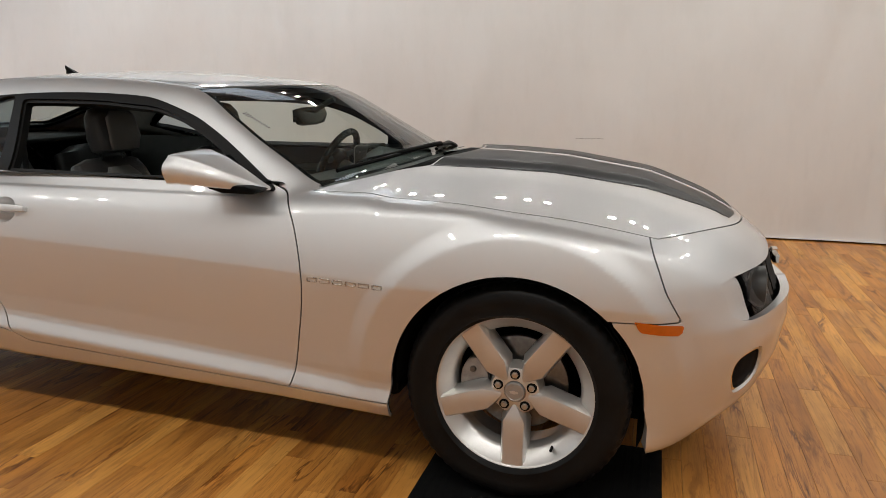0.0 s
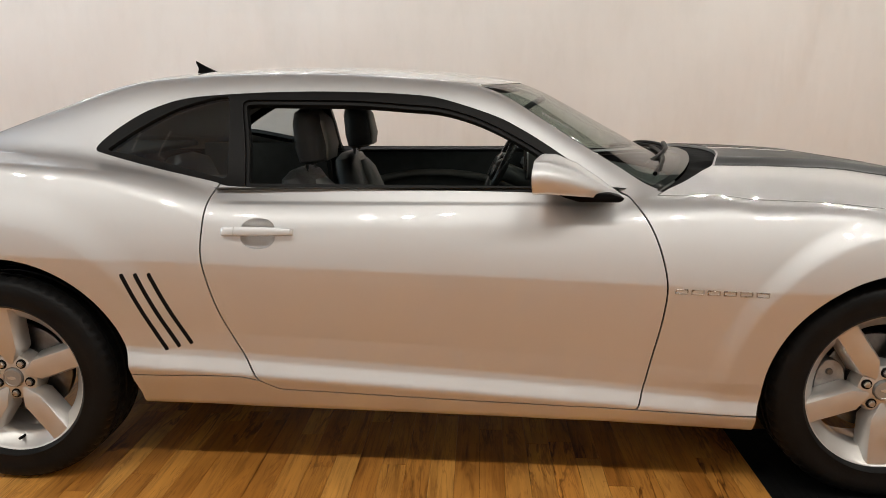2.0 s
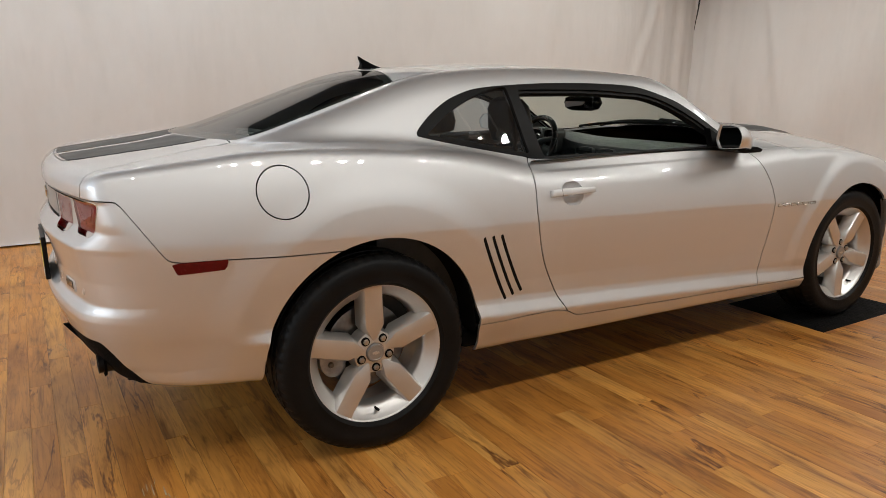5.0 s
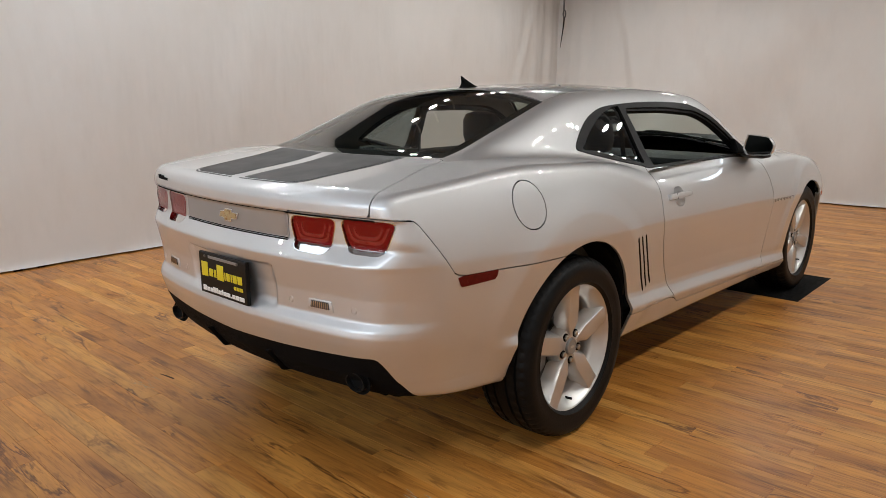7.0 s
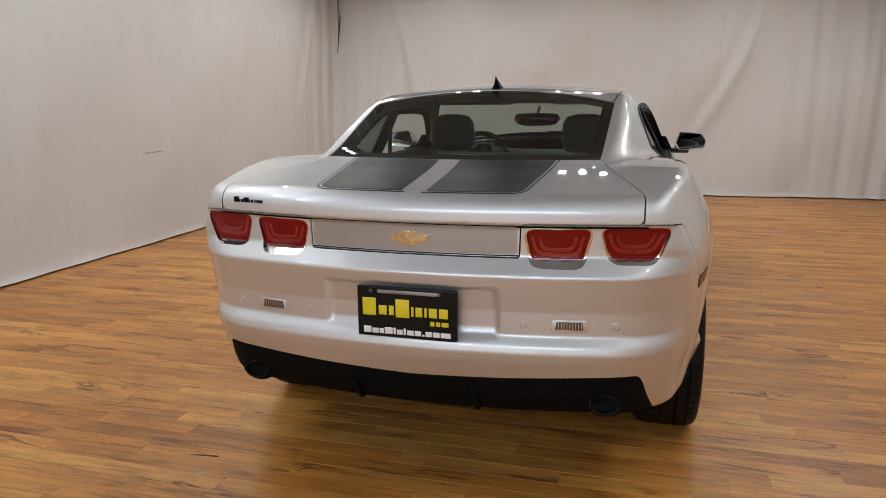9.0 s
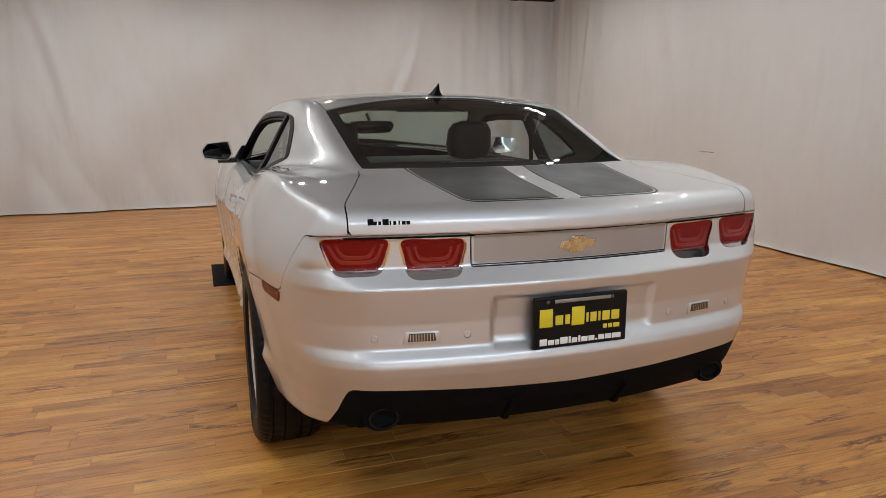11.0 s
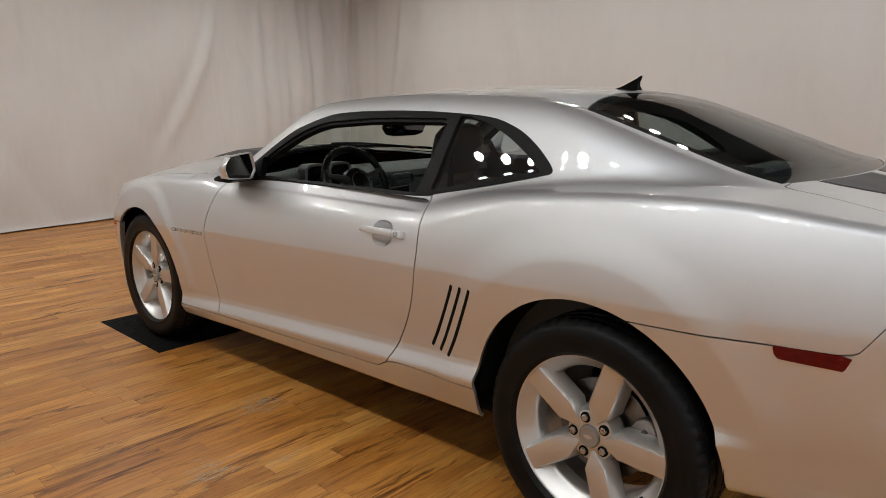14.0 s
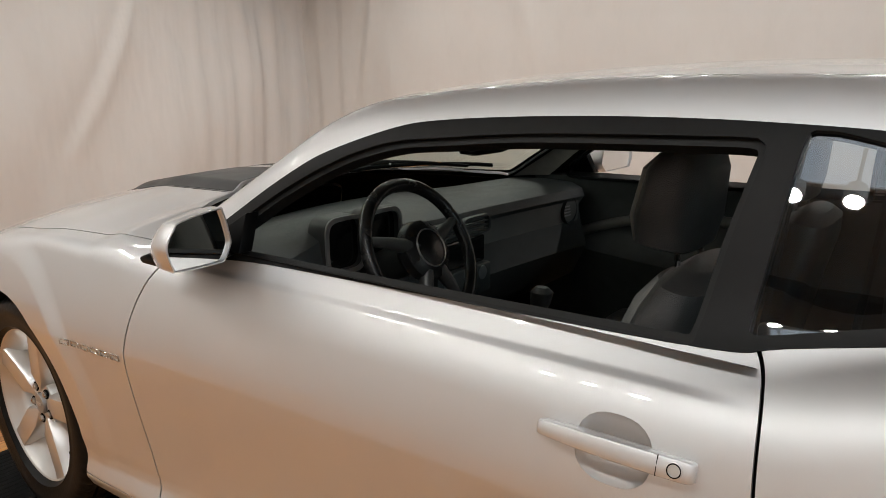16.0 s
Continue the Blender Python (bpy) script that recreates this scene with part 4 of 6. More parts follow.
side_pair("window_frame", lipped(pushed(frame_mesh, 0.003), 0.03), FRAME_TRIM, "satin dark window surround")
side_pair("quarter_glass", pushed(cut(whole, inside(f_qopen)), -0.006), DARK_GLASS, "dark tinted quarter glass")
inner = cut(whole, outside(f_cup), outside(f_arches), outside(f_dlo), outside(f_ws), outside(f_bl), outside(f_grille))
middle("inner_shell", pushed((inner[0], inner[1], inner[2]), -0.016), LINER)


def on_skin(x, z):
    """The half width of the skin at a place on the flank."""
    a, b = 0.3, 1.2
    for _ in range(40):
        m = (a + b) / 2
        if skin(np.array([x]), np.array([m]), np.array([z]))[0] < 0:
            a = m
        else:
            b = m
    return a


def on_skin_many(x, z):
    a, b = np.full(len(x), 0.3), np.full(len(x), 1.2)
    for _ in range(32):
        m = (a + b) / 2
        ins = skin(x, m, z) < 0
        a, b = np.where(ins, m, a), np.where(ins, b, m)
    return a


def on_top(x, y):
    a, b = 0.5, 1.6
    for _ in range(40):
        m = (a + b) / 2
        if skin(np.array([x]), np.array([abs(y)]), np.array([m]))[0] < 0:
            a = m
        else:
            b = m
    return a


# dark underbody tray
xs = np.linspace(-1.90, 2.0, 30)
tray = [(x, float(UNDER(x)) + 0.012) for x in xs] + [(x, float(UNDER(x)) + 0.06) for x in xs[::-1]]
part("underbody", prism_bm(tray, -0.64, 0.64, "Y"), LINER, car, "dark underbody tray")
for (ax, az, ar), low in ((ARCH_R, -4), (ARCH_F, -22)):
    for sy in (1, -1):
        well = bmesh.new()
        arc = [(ax + (ar + 0.012) * math.cos(w), az + (ar + 0.012) * math.sin(w)) for w in np.linspace(radians(low), radians(184), 40)]
        a = [well.verts.new((x, sy * 0.52, z)) for x, z in arc]
        b = [well.verts.new((x, sy * 0.86, z)) for x, z in arc]
        for k in range(39):
            well.faces.new((a[k], a[k + 1], b[k + 1], b[k]))
        part("wheel_well", well, LINER, car, "black wheel arch liner")
# ---- wheels ----
def tyre_bm(radius=0.364, n=180):
    bm = bmesh.new()
    half = [(0.2500, 0.098, 0), (0.2600, 0.112, 0), (0.2660, 0.1165, 0), (0.2700, 0.115, 0), (0.3000, 0.1225, 0), (0.3200, 0.1225, 0), (0.3350, 0.1185, 0), (0.3440, 0.113, 1), (0.3530, 0.104, 2), (0.3590, 0.092, 2),
            (0.3618, 0.082, 2), (0.3622, 0.078, 0), (0.3530, 0.076, 0), (0.3530, 0.068, 0), (0.3632, 0.066, 3), (0.3640, 0.036, 3), (0.3550, 0.034, 0), (0.3550, 0.024, 0), (0.3642, 0.022, 0), (0.3642, 0.004, 0)]
    prof = half + [(r, -a, k) for r, a, k in half[::-1]]
    rings = []
    for r, a, k in prof:
        ring = []
        for i in range(n):
            w = 2 * math.pi * i / n
            rr = r
            if k == 2 and i % 3 == 0:
                rr -= 0.0055
            if k == 1 and i % 3 == 0:
                rr -= 0.002
            if k == 3 and i % 4 == 0:
                rr -= 0.004
            z = rr * math.sin(w)
            bulge = 0.006 * max(0.0, -math.sin(w)) ** 8
            ring.append(bm.verts.new((rr * math.cos(w), a + math.copysign(bulge, a) * (0.26 < r < 0.35), max(z, -0.3585))))
        rings.append(ring)
    for a, b in zip(rings, rings[1:]):
        for i in range(n):
            bm.faces.new((a[i], a[(i + 1) % n], b[(i + 1) % n], b[i]))
    return bm


def spoke_bm():
    """One blade: flat face, sides that fall back, foot on the barrel."""
    bm = bmesh.new()
    rows = []
    for r, w, yf, yb, flank in ((0.046, 0.008, 0.079, 0.035, 0.006), (0.075, 0.0235, 0.0865, 0.035, 0.010), (0.100, 0.0365, 0.0915, 0.030, 0.012), (0.17, 0.0365, 0.094, 0.028, 0.010), (0.225, 0.0355, 0.096, 0.030, 0.010), (0.2475, 0.0365, 0.0985, 0.035, 0.014)):
        rows.append([bm.verts.new(p) for p in ((-w - flank, yb, r), (-w - 0.004, yf - 0.012, r), (-w + 0.003, yf - 0.001, r), (-w + 0.007, yf, r), (w - 0.007, yf, r), (w - 0.003, yf - 0.001, r), (w + 0.004, yf - 0.012, r), (w + flank, yb, r))])
    for a, b in zip(rows, rows[1:]):
        for k in range(8):
            bm.faces.new((a[k], a[(k + 1) % 8], b[(k + 1) % 8], b[k]))
    bm.faces.new(rows[0][::-1])
    bm.faces.new(rows[-1])
    return bm


def wheel(m, turn, front):
    th = empty("wheel", m)
    th.parent = car
    part("tyre", tyre_bm(), RUBBER, th, "black rubber tyre")
    rim = part("rim", lathe_bm([(0.2030, 0.010), (0.2075, 0.046), (0.2110, 0.056), (0.2180, 0.063), (0.2430, 0.0895), (0.2485, 0.0985), (0.2520, 0.1030), (0.2575, 0.1045), (0.2590, 0.1000), (0.2560, 0.085), (0.246, 0.05), (0.230, -0.10), (0.222, -0.10), (0.2030, 0.010)], 96), ALLOY, th, "silver five-spoke alloy rim")
    for k in range(5):
        a = radians(turn + 72 * k)
        sp = spoke_bm()
        sp.transform(Matrix.Rotation(a, 4, "Y"))
        part("spoke", sp, ALLOY, rim)
    part("hub", lathe_bm([(0.0, 0.068), (0.034, 0.068), (0.036, 0.0775), (0.066, 0.0765), (0.078, 0.072), (0.086, 0.05), (0.088, 0.02), (0.0, 0.02)], 60), ALLOY, rim)
    cap = part("centre_cap", lathe_bm([(0.0, 0.0865), (0.025, 0.0862), (0.0265, 0.0875), (0.0315, 0.0868), (0.033, 0.083), (0.033, 0.06)], 40), SILVER_PLASTIC, rim, "round plain centre cap")
    em = prism_bm([(-0.013, -0.0035), (-0.0045, -0.0035), (-0.0045, -0.0055), (0.0045, -0.0055), (0.0045, -0.0035), (0.013, -0.0035), (0.015, 0.0035), (0.006, 0.0035), (0.006, 0.0055), (-0.003, 0.0055), (-0.003, 0.0035), (-0.011, 0.0035)], 0.0855, 0.0885)
    part("cap_emblem", em, ALLOY, rim)
    for k in range(5):
        a = radians(turn + 72 * k + 36)
        at = Matrix.Translation((0.057 * math.sin(a), 0, 0.057 * math.cos(a)))
        # dark disc standing on the solid hub, coloured as a shaded nut recess
        shade_disc = lathe_bm([(0.0168, 0.0745), (0.0160, 0.0792), (0.0148, 0.0797), (0.0140, 0.0787), (0.0, 0.0787)], 24)
        shade_disc.transform(at)
        part("lug_shade_disc", shade_disc, LINER, rim)
        nut = lathe_bm([(0.0, 0.0870), (0.0085, 0.0865), (0.0110, 0.084), (0.0113, 0.060)], 6)
        nut.transform(at)
        part("lug_nut", nut, NUT, rim)
    a = radians(turn + 178)
    val_ = tube_bm([(0.222 * math.sin(a), 0.055, 0.222 * math.cos(a)), (0.219 * math.sin(a), 0.092, 0.219 * math.cos(a))], [0.0055, 0.0048], 10)
    part("valve", val_, LINER, rim)
    rd = 0.160 if front else 0.157
    disc = part("brake_disc", lathe_bm([(0.0, 0.035), (0.070, 0.035), (0.078, 0.028), (0.078, 0.0), (rd - 0.006, 0.0), (rd, -0.003), (rd, -0.026), (0.06, -0.026)], 72), STEEL, th, "steel brake disc")
    # caliper rides behind the axle
    s = -1.0
    cal = catmull([(s * 0.095, -0.065), (s * 0.150, -0.085), (s * 0.185, -0.045), (s * 0.19, 0.02), (s * 0.165, 0.075), (s * 0.12, 0.07), (s * 0.10, 0.02)], 4, True)
    cb = prism_bm(cal, -0.045, 0.026, "Y", 0.006)
    tr = Matrix.Diagonal((1 if m.to_3x3()[0][0] > 0 else -1, 1, 1, 1))
    cb.transform(tr)
    cal_ob = part("brake_caliper", cb, IRON, th, "grey cast brake caliper")
    for dz in (-0.035, 0.04):
        bt = lathe_bm([(0.0, 0.036), (0.009, 0.035), (0.011, 0.03), (0.011, 0.02)], 12)
        bt.transform(tr @ Matrix.Translation((s * 0.15, 0, dz)))
        part("guide_bolt", bt, STEEL, cal_ob)
    return th


WHEEL_Y = 0.806
wheel(pose(1.426, -WHEEL_Y, 0.3665, 0, 0, 180), 36, True)
wheel(pose(-1.426, -WHEEL_Y, 0.3585, 0, 0, 180), 2, False)
wheel(pose(1.426, WHEEL_Y, 0.3665), 62, True)
wheel(pose(-1.426, WHEEL_Y, 0.3585), 53, False)

# dark wheel housings and the underside
for sx, arch in ((-1, ARCH_R), (1, ARCH_F)):
    for sy in (-1, 1):
        bm = bmesh.new()
        rings = []
        for y in (0.88, 0.86, 0.48, 0.46):
            rr = arch[2] + 0.003
            ring = []
            for k in range(33):
                a = math.pi * (k / 32) * 1.02 - 0.01 * math.pi
                r2 = rr if y > 0.47 else 0.05
                ring.append(bm.verts.new((arch[0] + r2 * math.cos(a), sy * y, arch[1] + r2 * math.sin(a))))
            rings.append(ring)
        for a, b in zip(rings, rings[1:]):
            for k in range(32):
                bm.faces.new((a[k], a[k + 1], b[k + 1], b[k]))
        part("wheel_housing", bm, LINER, car, "dark plastic wheel housing")
under = box_bm(-1.0, 1.0, -0.80, 0.80, 0.255, 0.33, 0.02)
box_bm(-1.95, -1.0, -0.45, 0.45, 0.275, 0.38, 0.03, 2, under)
box_bm(1.0, 2.05, -0.45, 0.45, 0.22, 0.36, 0.03, 2, under)
box_bm(-2.2, -1.85, -0.7, 0.7, 0.33, 0.42, 0.03, 2, under)
part("underbody", under, LINER, car, "dark underside")
# ---- fittings on the flanks ----
def mirror_bm(bm, sy):
    if sy < 0:
        bmesh.ops.scale(bm, vec=(1, -1, 1), verts=bm.verts)
        bmesh.ops.reverse_faces(bm, faces=bm.faces)
    return bm


def shell_patch(name, fld, material, parent, off, sy, depth=0.004, label="", src=None):
    """A thin piece cut from the skin and laid on it."""
    flds = fld if isinstance(fld, (list, tuple)) else (fld,)
    mesh = lipped(pushed(cut(src if src is not None else whole, *flds), off), depth)
    if sy < 0:
        mesh = mirrored(mesh)
    return skin_part(name, mesh, material, parent, label)


def strip(p0, p1, w):
    """An outline: a band of width w from p0 to p1 with a slight bow."""
    a, b = np.array(p0), np.array(p1)
    d = (b - a) / np.linalg.norm(b - a)
    n = np.array([-d[1], d[0]])
    mid = (a + b) / 2 + n * 0.012
    axis = [(1 - t) ** 2 * a + 2 * t * (1 - t) * mid + t * t * b for t in np.linspace(0, 1, 17)]
    return [tuple(p + n * w / 2) for p in axis] + [tuple(p - n * w / 2) for p in axis[::-1]]


for sy in (1, -1):
    # three slanted vents ahead of the rear wheel
    for k in range(3):
        top = (-0.993 + 0.0425 * k, 0.746)
        low = (-0.868 + 0.041 * k, 0.468 + 0.009 * k)
        band = strip(low, top, 0.0185)
        m = len(band) // 2
        edge_a, edge_b = np.array(band[:m]), np.array(band[m:][::-1])
        grid = np.array([edge_a + (edge_b - edge_a) * w for w in (0.0, 0.25, 0.5, 0.75, 1.0)])
        ys = on_skin_many(grid[..., 0].ravel(), grid[..., 1].ravel()).reshape(grid.shape[:2])
        vb = bmesh.new()
        vv = [[vb.verts.new((grid[a, b, 0], ys[a, b] + (0.0018 if 0 < a < 4 and 0 < b < m - 1 else -0.002), grid[a, b, 1])) for b in range(m)] for a in range(5)]
        for a in range(4):
            for b in range(m - 1):
                vb.faces.new((vv[a][b], vv[a + 1][b], vv[a + 1][b + 1], vv[a][b + 1]))
        part("vent_slot", mirror_bm(vb, sy), LINER, car, "slanted black vent")
    # side marker lamps
    shell_patch("rear_marker", both(outline([(-2.082, 0.768), (-1.918, 0.770), (-1.926, 0.738), (-2.066, 0.731)]), side_only), REDLENS, car, 0.003, sy, 0.006, "red side marker lens")
    shell_patch("front_marker", both(outline([(1.778, 0.651), (1.920, 0.634), (1.914, 0.605), (1.80, 0.617)]), side_only), AMBER, car, 0.003, sy, 0.006, "amber side marker lens")
    # window sill strip and its bright edge below the side windows
    # door handle: scooped cup, bar with tapered ends, lock on the driver's side
    x0, x1, zc = -0.662, -0.437, 0.868
    yc = on_skin(-0.55, 0.868)
    lean = math.atan2(on_skin(-0.55, 0.82) - on_skin(-0.55, 0.91), 0.09)
    base = Matrix.Translation((0, yc, zc)) @ Matrix.Rotation(lean, 4, "X")
    cv, cn, ct = cut(whole, inside(f_cup, -0.0006))
    q = np.clip(1 - ((np.abs(cv[:, 0] + 0.548) / 0.056) ** 2.6 + (np.abs(cv[:, 2] - 0.864) / 0.046) ** 2.4), 0, 1)
    cv = cv - cn * (0.024 * q ** 0.55)[:, None]
    cup = bmesh.new()
    cvs = [cup.verts.new(p) for p in cv]
    for t in ct:
        cup.faces.new([cvs[k] for k in t])
    handle = empty("door_handle")
    handle.parent = car
    part("cup", mirror_bm(cup, sy), PAINT, handle)
    bb = bmesh.new()
    secs = []
    for x in [x0, x0 + 0.003, x0 + 0.009] + [x0 + 0.02 + 0.0185 * k for k in range(11)] + [x1 - 0.008, x1 - 0.003, x1]:
        u = (x - x0) / (x1 - x0)
        end = min(1.0, min(x - x0, x1 - x) / 0.010)
        rnd = math.sqrt(max(0.0, 1 - (1 - end) ** 2))
        top = (0.0150 - 0.004 * u ** 3) * (0.80 + 0.20 * rnd)
        bot = (-0.0130 + 0.0035 * u ** 3) * (0.80 + 0.20 * rnd)
        out = 0.0185 + 0.0085 * (1 - (2 * u - 1) ** 2) - 0.006 * (1 - rnd)
        r = 0.0035
        secs.append([bb.verts.new(p) for p in ((x, -0.004, bot), (x, -0.004, top), (x, out - r, top), (x, out - 0.3 * r, top - 0.3 * r), (x, out, top - r), (x, out + 0.001, 0.001), (x, out, bot + r), (x, out - 0.3 * r, bot + 0.3 * r), (x, out - r, bot))])
    for a, b in zip(secs, secs[1:]):
        for k in range(9):
            bb.faces.new((a[k], a[(k + 1) % 9], b[(k + 1) % 9], b[k]))
    bb.faces.new(secs[0])
    bb.faces.new(secs[-1][::-1])
    bb.transform(base)
    part("bar", mirror_bm(bb, sy), PAINT, handle)
    line = box_bm(-0.6182, -0.6172, 0.012, 0.0247, -0.0125, 0.0145)
    line.transform(base)
    part("joint", mirror_bm(line, sy), LINER, handle)
    if sy > 0:
        lock = lathe_bm([(0.0, 0.0232), (0.0078, 0.0232), (0.0082, 0.0215), (0.0092, 0.0215), (0.0094, 0.0236), (0.0104, 0.0232), (0.0106, 0.018)], 24)
        lock.transform(base @ Matrix.Translation((-0.640, 0, 0.0005)))
        part("lock", lock, ALLOY, handle)
        ring = lathe_bm([(0.0080, 0.0236), (0.0086, 0.0240), (0.0094, 0.0240), (0.0098, 0.0230)], 24)
        ring.transform(base @ Matrix.Translation((-0.640, 0, 0.0005)))
        part("lock_ring", ring, LINER, handle)
    # name badge on the front fender: a row of raised bars
    for k in range(6):
        xk = 0.757 + 0.047 * k
        yk = on_skin(xk, 0.697)
        yaw = math.atan2(on_skin(xk + 0.03, 0.697) - on_skin(xk - 0.03, 0.697), 0.06)
        bd = box_bm(-0.019, 0.019, -0.001, 0.003, 0.0045, 0.0080, 0.001, 1)
        box_bm(-0.019, 0.019, -0.001, 0.003, -0.0080, -0.0050, 0.001, 1, bd)
        box_bm(-0.019, -0.0155, -0.001, 0.003, -0.0055, 0.0050, 0.001, 1, bd)
        box_bm(0.0155, 0.019, -0.001, 0.003, -0.0055, 0.0050, 0.001, 1, bd)
        bd.transform(Matrix.Translation((xk, yk, 0.699 - 0.02 * (xk - 0.85))) @ Matrix.Rotation(yaw, 4, "Z"))
        part("fender_badge", mirror_bm(bd, sy), BADGE, car, "small raised metal badge block")

    # door mirror
    mir = empty("door_mirror")
    mir.parent = car
    shell = bmesh.new()
    rings = []
    # sections from the front nose (k=0) to the glass rim: centre x, half width, half height
    MIRROR_FACE = catmull([(0.050, 0.048), (0.070, 0.036), (0.089, 0.012), (0.091, -0.010), (0.080, -0.040), (0.066, -0.049), (-0.045, -0.058), (-0.066, -0.053), (-0.083, -0.030), (-0.086, -0.012), (-0.070, 0.046), (-0.055, 0.056)], 4, True)
    nm = len(MIRROR_FACE)
    for x, k, cy, cz in ((0.572, 0.10, 0.872, 0.983), (0.540, 0.27, 0.890, 0.994), (0.485, 0.55, 0.918, 1.015), (0.42, 0.82, 0.943, 1.039), (0.355, 0.985, 0.955, 1.055), (0.322, 1.01, 0.955, 1.055), (0.315, 0.99, 0.955, 1.055), (0.315, 0.95, 0.955, 1.055), (0.326, 0.935, 0.955, 1.055)):
        rings.append([shell.verts.new((x - 0.28 * k * py, cy + k * py, cz + k * pz)) for py, pz in MIRROR_FACE])
    for a, b in zip(rings, rings[1:]):
        for k in range(nm):
            shell.faces.new((a[k], a[(k + 1) % nm], b[(k + 1) % nm], b[k]))
    shell.faces.new(rings[0][::-1])
    shell.faces.new(rings[-1])
    part("mirror_shell", mirror_bm(shell, sy), PAINT, mir)
    gl = prism_bm([(0.955 + 0.93 * py, 1.055 + 0.93 * pz) for py, pz in MIRROR_FACE], 0.322, 0.326, "X")
    for v in gl.verts:
        v.co.x -= 0.28 * (v.co.y - 0.955)
    part("mirror_glass", mirror_bm(gl, sy), MIRROR, mir, "silvered mirror glass")
    foot = prism_bm([(0.36, 1.000), (0.53, 1.000), (0.575, 0.985), (0.56, 0.972), (0.44, 0.972), (0.40, 0.985)], 0.84, 0.955, "Y", 0.008)
    part("mirror_foot", mirror_bm(foot, sy), TRIM, mir)
    tri_ = prism_bm([(0.345, 1.002), (0.50, 1.000), (0.365, 1.085)], 0.815, 0.852, "Y", 0.004)
    for v in tri_.verts:
        v.co.y -= 0.5 * (v.co.z - 1.0)
    part("mirror_sail", mirror_bm(tri_, sy), TRIM, mir)

# ---- stripes, fin, wipers ----
for sy in (1, -1):
    hood_out = curve((0.9, 0.398), (1.2, 0.395), (2.12, 0.275), soft=0.05)
    f_st = lambda V: np.max([V[:, 1] - hood_out(V[:, 0]), 0.040 - V[:, 1], V[:, 0] - 2.112 + 0.5 * V[:, 1] ** 2, 1.095 - 0.60 * V[:, 1] ** 2 - V[:, 0], 0.75 - V[:, 2]], axis=0)
    shell_patch("stripe", f_st, STRIPE, car, 0.0012, sy, 0.001, "dark grey racing stripe")
    f_pin = (lambda V: V[:, 1] - hood_out(V[:, 0]) - 0.0125, lambda V: hood_out(V[:, 0]) + 0.0080 - V[:, 1], lambda V: V[:, 0] - 2.10 + 0.5 * V[:, 1] ** 2, lambda V: 1.095 - 0.60 * V[:, 1] ** 2 - V[:, 0], lambda V: 0.75 - V[:, 2])
    shell_patch("pinstripe", f_pin, STRIPE, car, 0.0012, sy, 0.001)
    deck_out = curve((-2.4, 0.318), (-2.30, 0.330), (-1.85, 0.378), soft=0.02)
    f_sd = lambda V: np.max([smax(V[:, 1] - deck_out(V[:, 0]), -2.318 + 0.17 * V[:, 1] ** 2 - V[:, 0], 0.05), 0.040 - V[:, 1], V[:, 0] + 1.893 - 0.36 * V[:, 1] ** 2, 1.0 - V[:, 2]], axis=0)
    shell_patch("stripe", f_sd, STRIPE, car, 0.0012, sy, 0.001, "dark grey racing stripe")
    f_rr = lambda V: smax(V[:, 1] - deck_out(V[:, 0]), -2.318 + 0.17 * V[:, 1] ** 2 - V[:, 0], 0.05)
    f_pd = (lambda V: 1.0 - V[:, 2], lambda V: V[:, 0] + 1.893 - 0.36 * V[:, 1] ** 2, lambda V: 0.028 - V[:, 1], lambda V: f_rr(V) - 0.0125, lambda V: 0.0080 - f_rr(V))
    shell_patch("pinstripe", f_pd, STRIPE, car, 0.0012, sy, 0.001)

zf = on_top(-1.0, 0) - 0.003
FIN = catmull([(-0.930, 0.0), (-0.975, 0.012), (-1.015, 0.031), (-1.045, 0.047), (-1.062, 0.056), (-1.0605, 0.044), (-1.050, 0.024), (-1.056, 0.0)], 4)
fin = prism_bm([(x, zf + h) for x, h in FIN], -0.022, 0.022, "Y")
for v in fin.verts:
    v.co.y *= 1 - 0.88 * max(0.0, min(1.0, (v.co.z - zf) / 0.05)) ** 0.7
part("antenna_fin", fin, TRIM, car, "black shark-fin antenna")

# a strip of small print at the edge of the windscreen
for k in range(11):
    t = k / 10
    px, py, pz = 0.352 + 0.094 * t, -0.640 + 0.004 * t, 1.2215 - 0.0510 * t
    pr = box_bm(-0.0034, 0.0034, -0.0065 if k > 2 else -0.012, 0.0065 if k > 2 else 0.012, 0.0, 0.0008)
    pr.transform(Matrix.Translation((px, py, pz)) @ Matrix.Rotation(radians(28.5), 4, "Y") @ Matrix.Rotation(radians(13), 4, "X"))
    part("glass_print", pr, SILVER_PLASTIC, windscreen)

wz = lambda x, y: on_top(x, y)
for pts in ([(0.80, 0.60), (0.83, 0.40), (0.88, 0.15), (0.905, -0.05)], [(0.86, 0.0), (0.84, -0.25), (0.80, -0.45), (0.725, -0.66)]):
    w = [(x, y, wz(x, y) + 0.007) for x, y in catmull(pts, 5)]
    wp = empty("wiper")
    wp.parent = car
    part("wiper_blade", tube_bm(w, 0.008, 8), TRIM, wp)
    arm = [(x + 0.05 * (1 - k / 9), y * 0.75, wz(x, y) + 0.020) for k, (x, y) in enumerate(catmull(pts, 3))]
    part("wiper_arm", tube_bm(arm, [0.011 - 0.0005 * k for k in range(len(arm))], 8), TRIM, wp)

# ---- tail: lamps, plate, badges ----
def tail_x(y, z):
    return float(TAIL(np.array([z]))[0] + 0.175 * y * y)


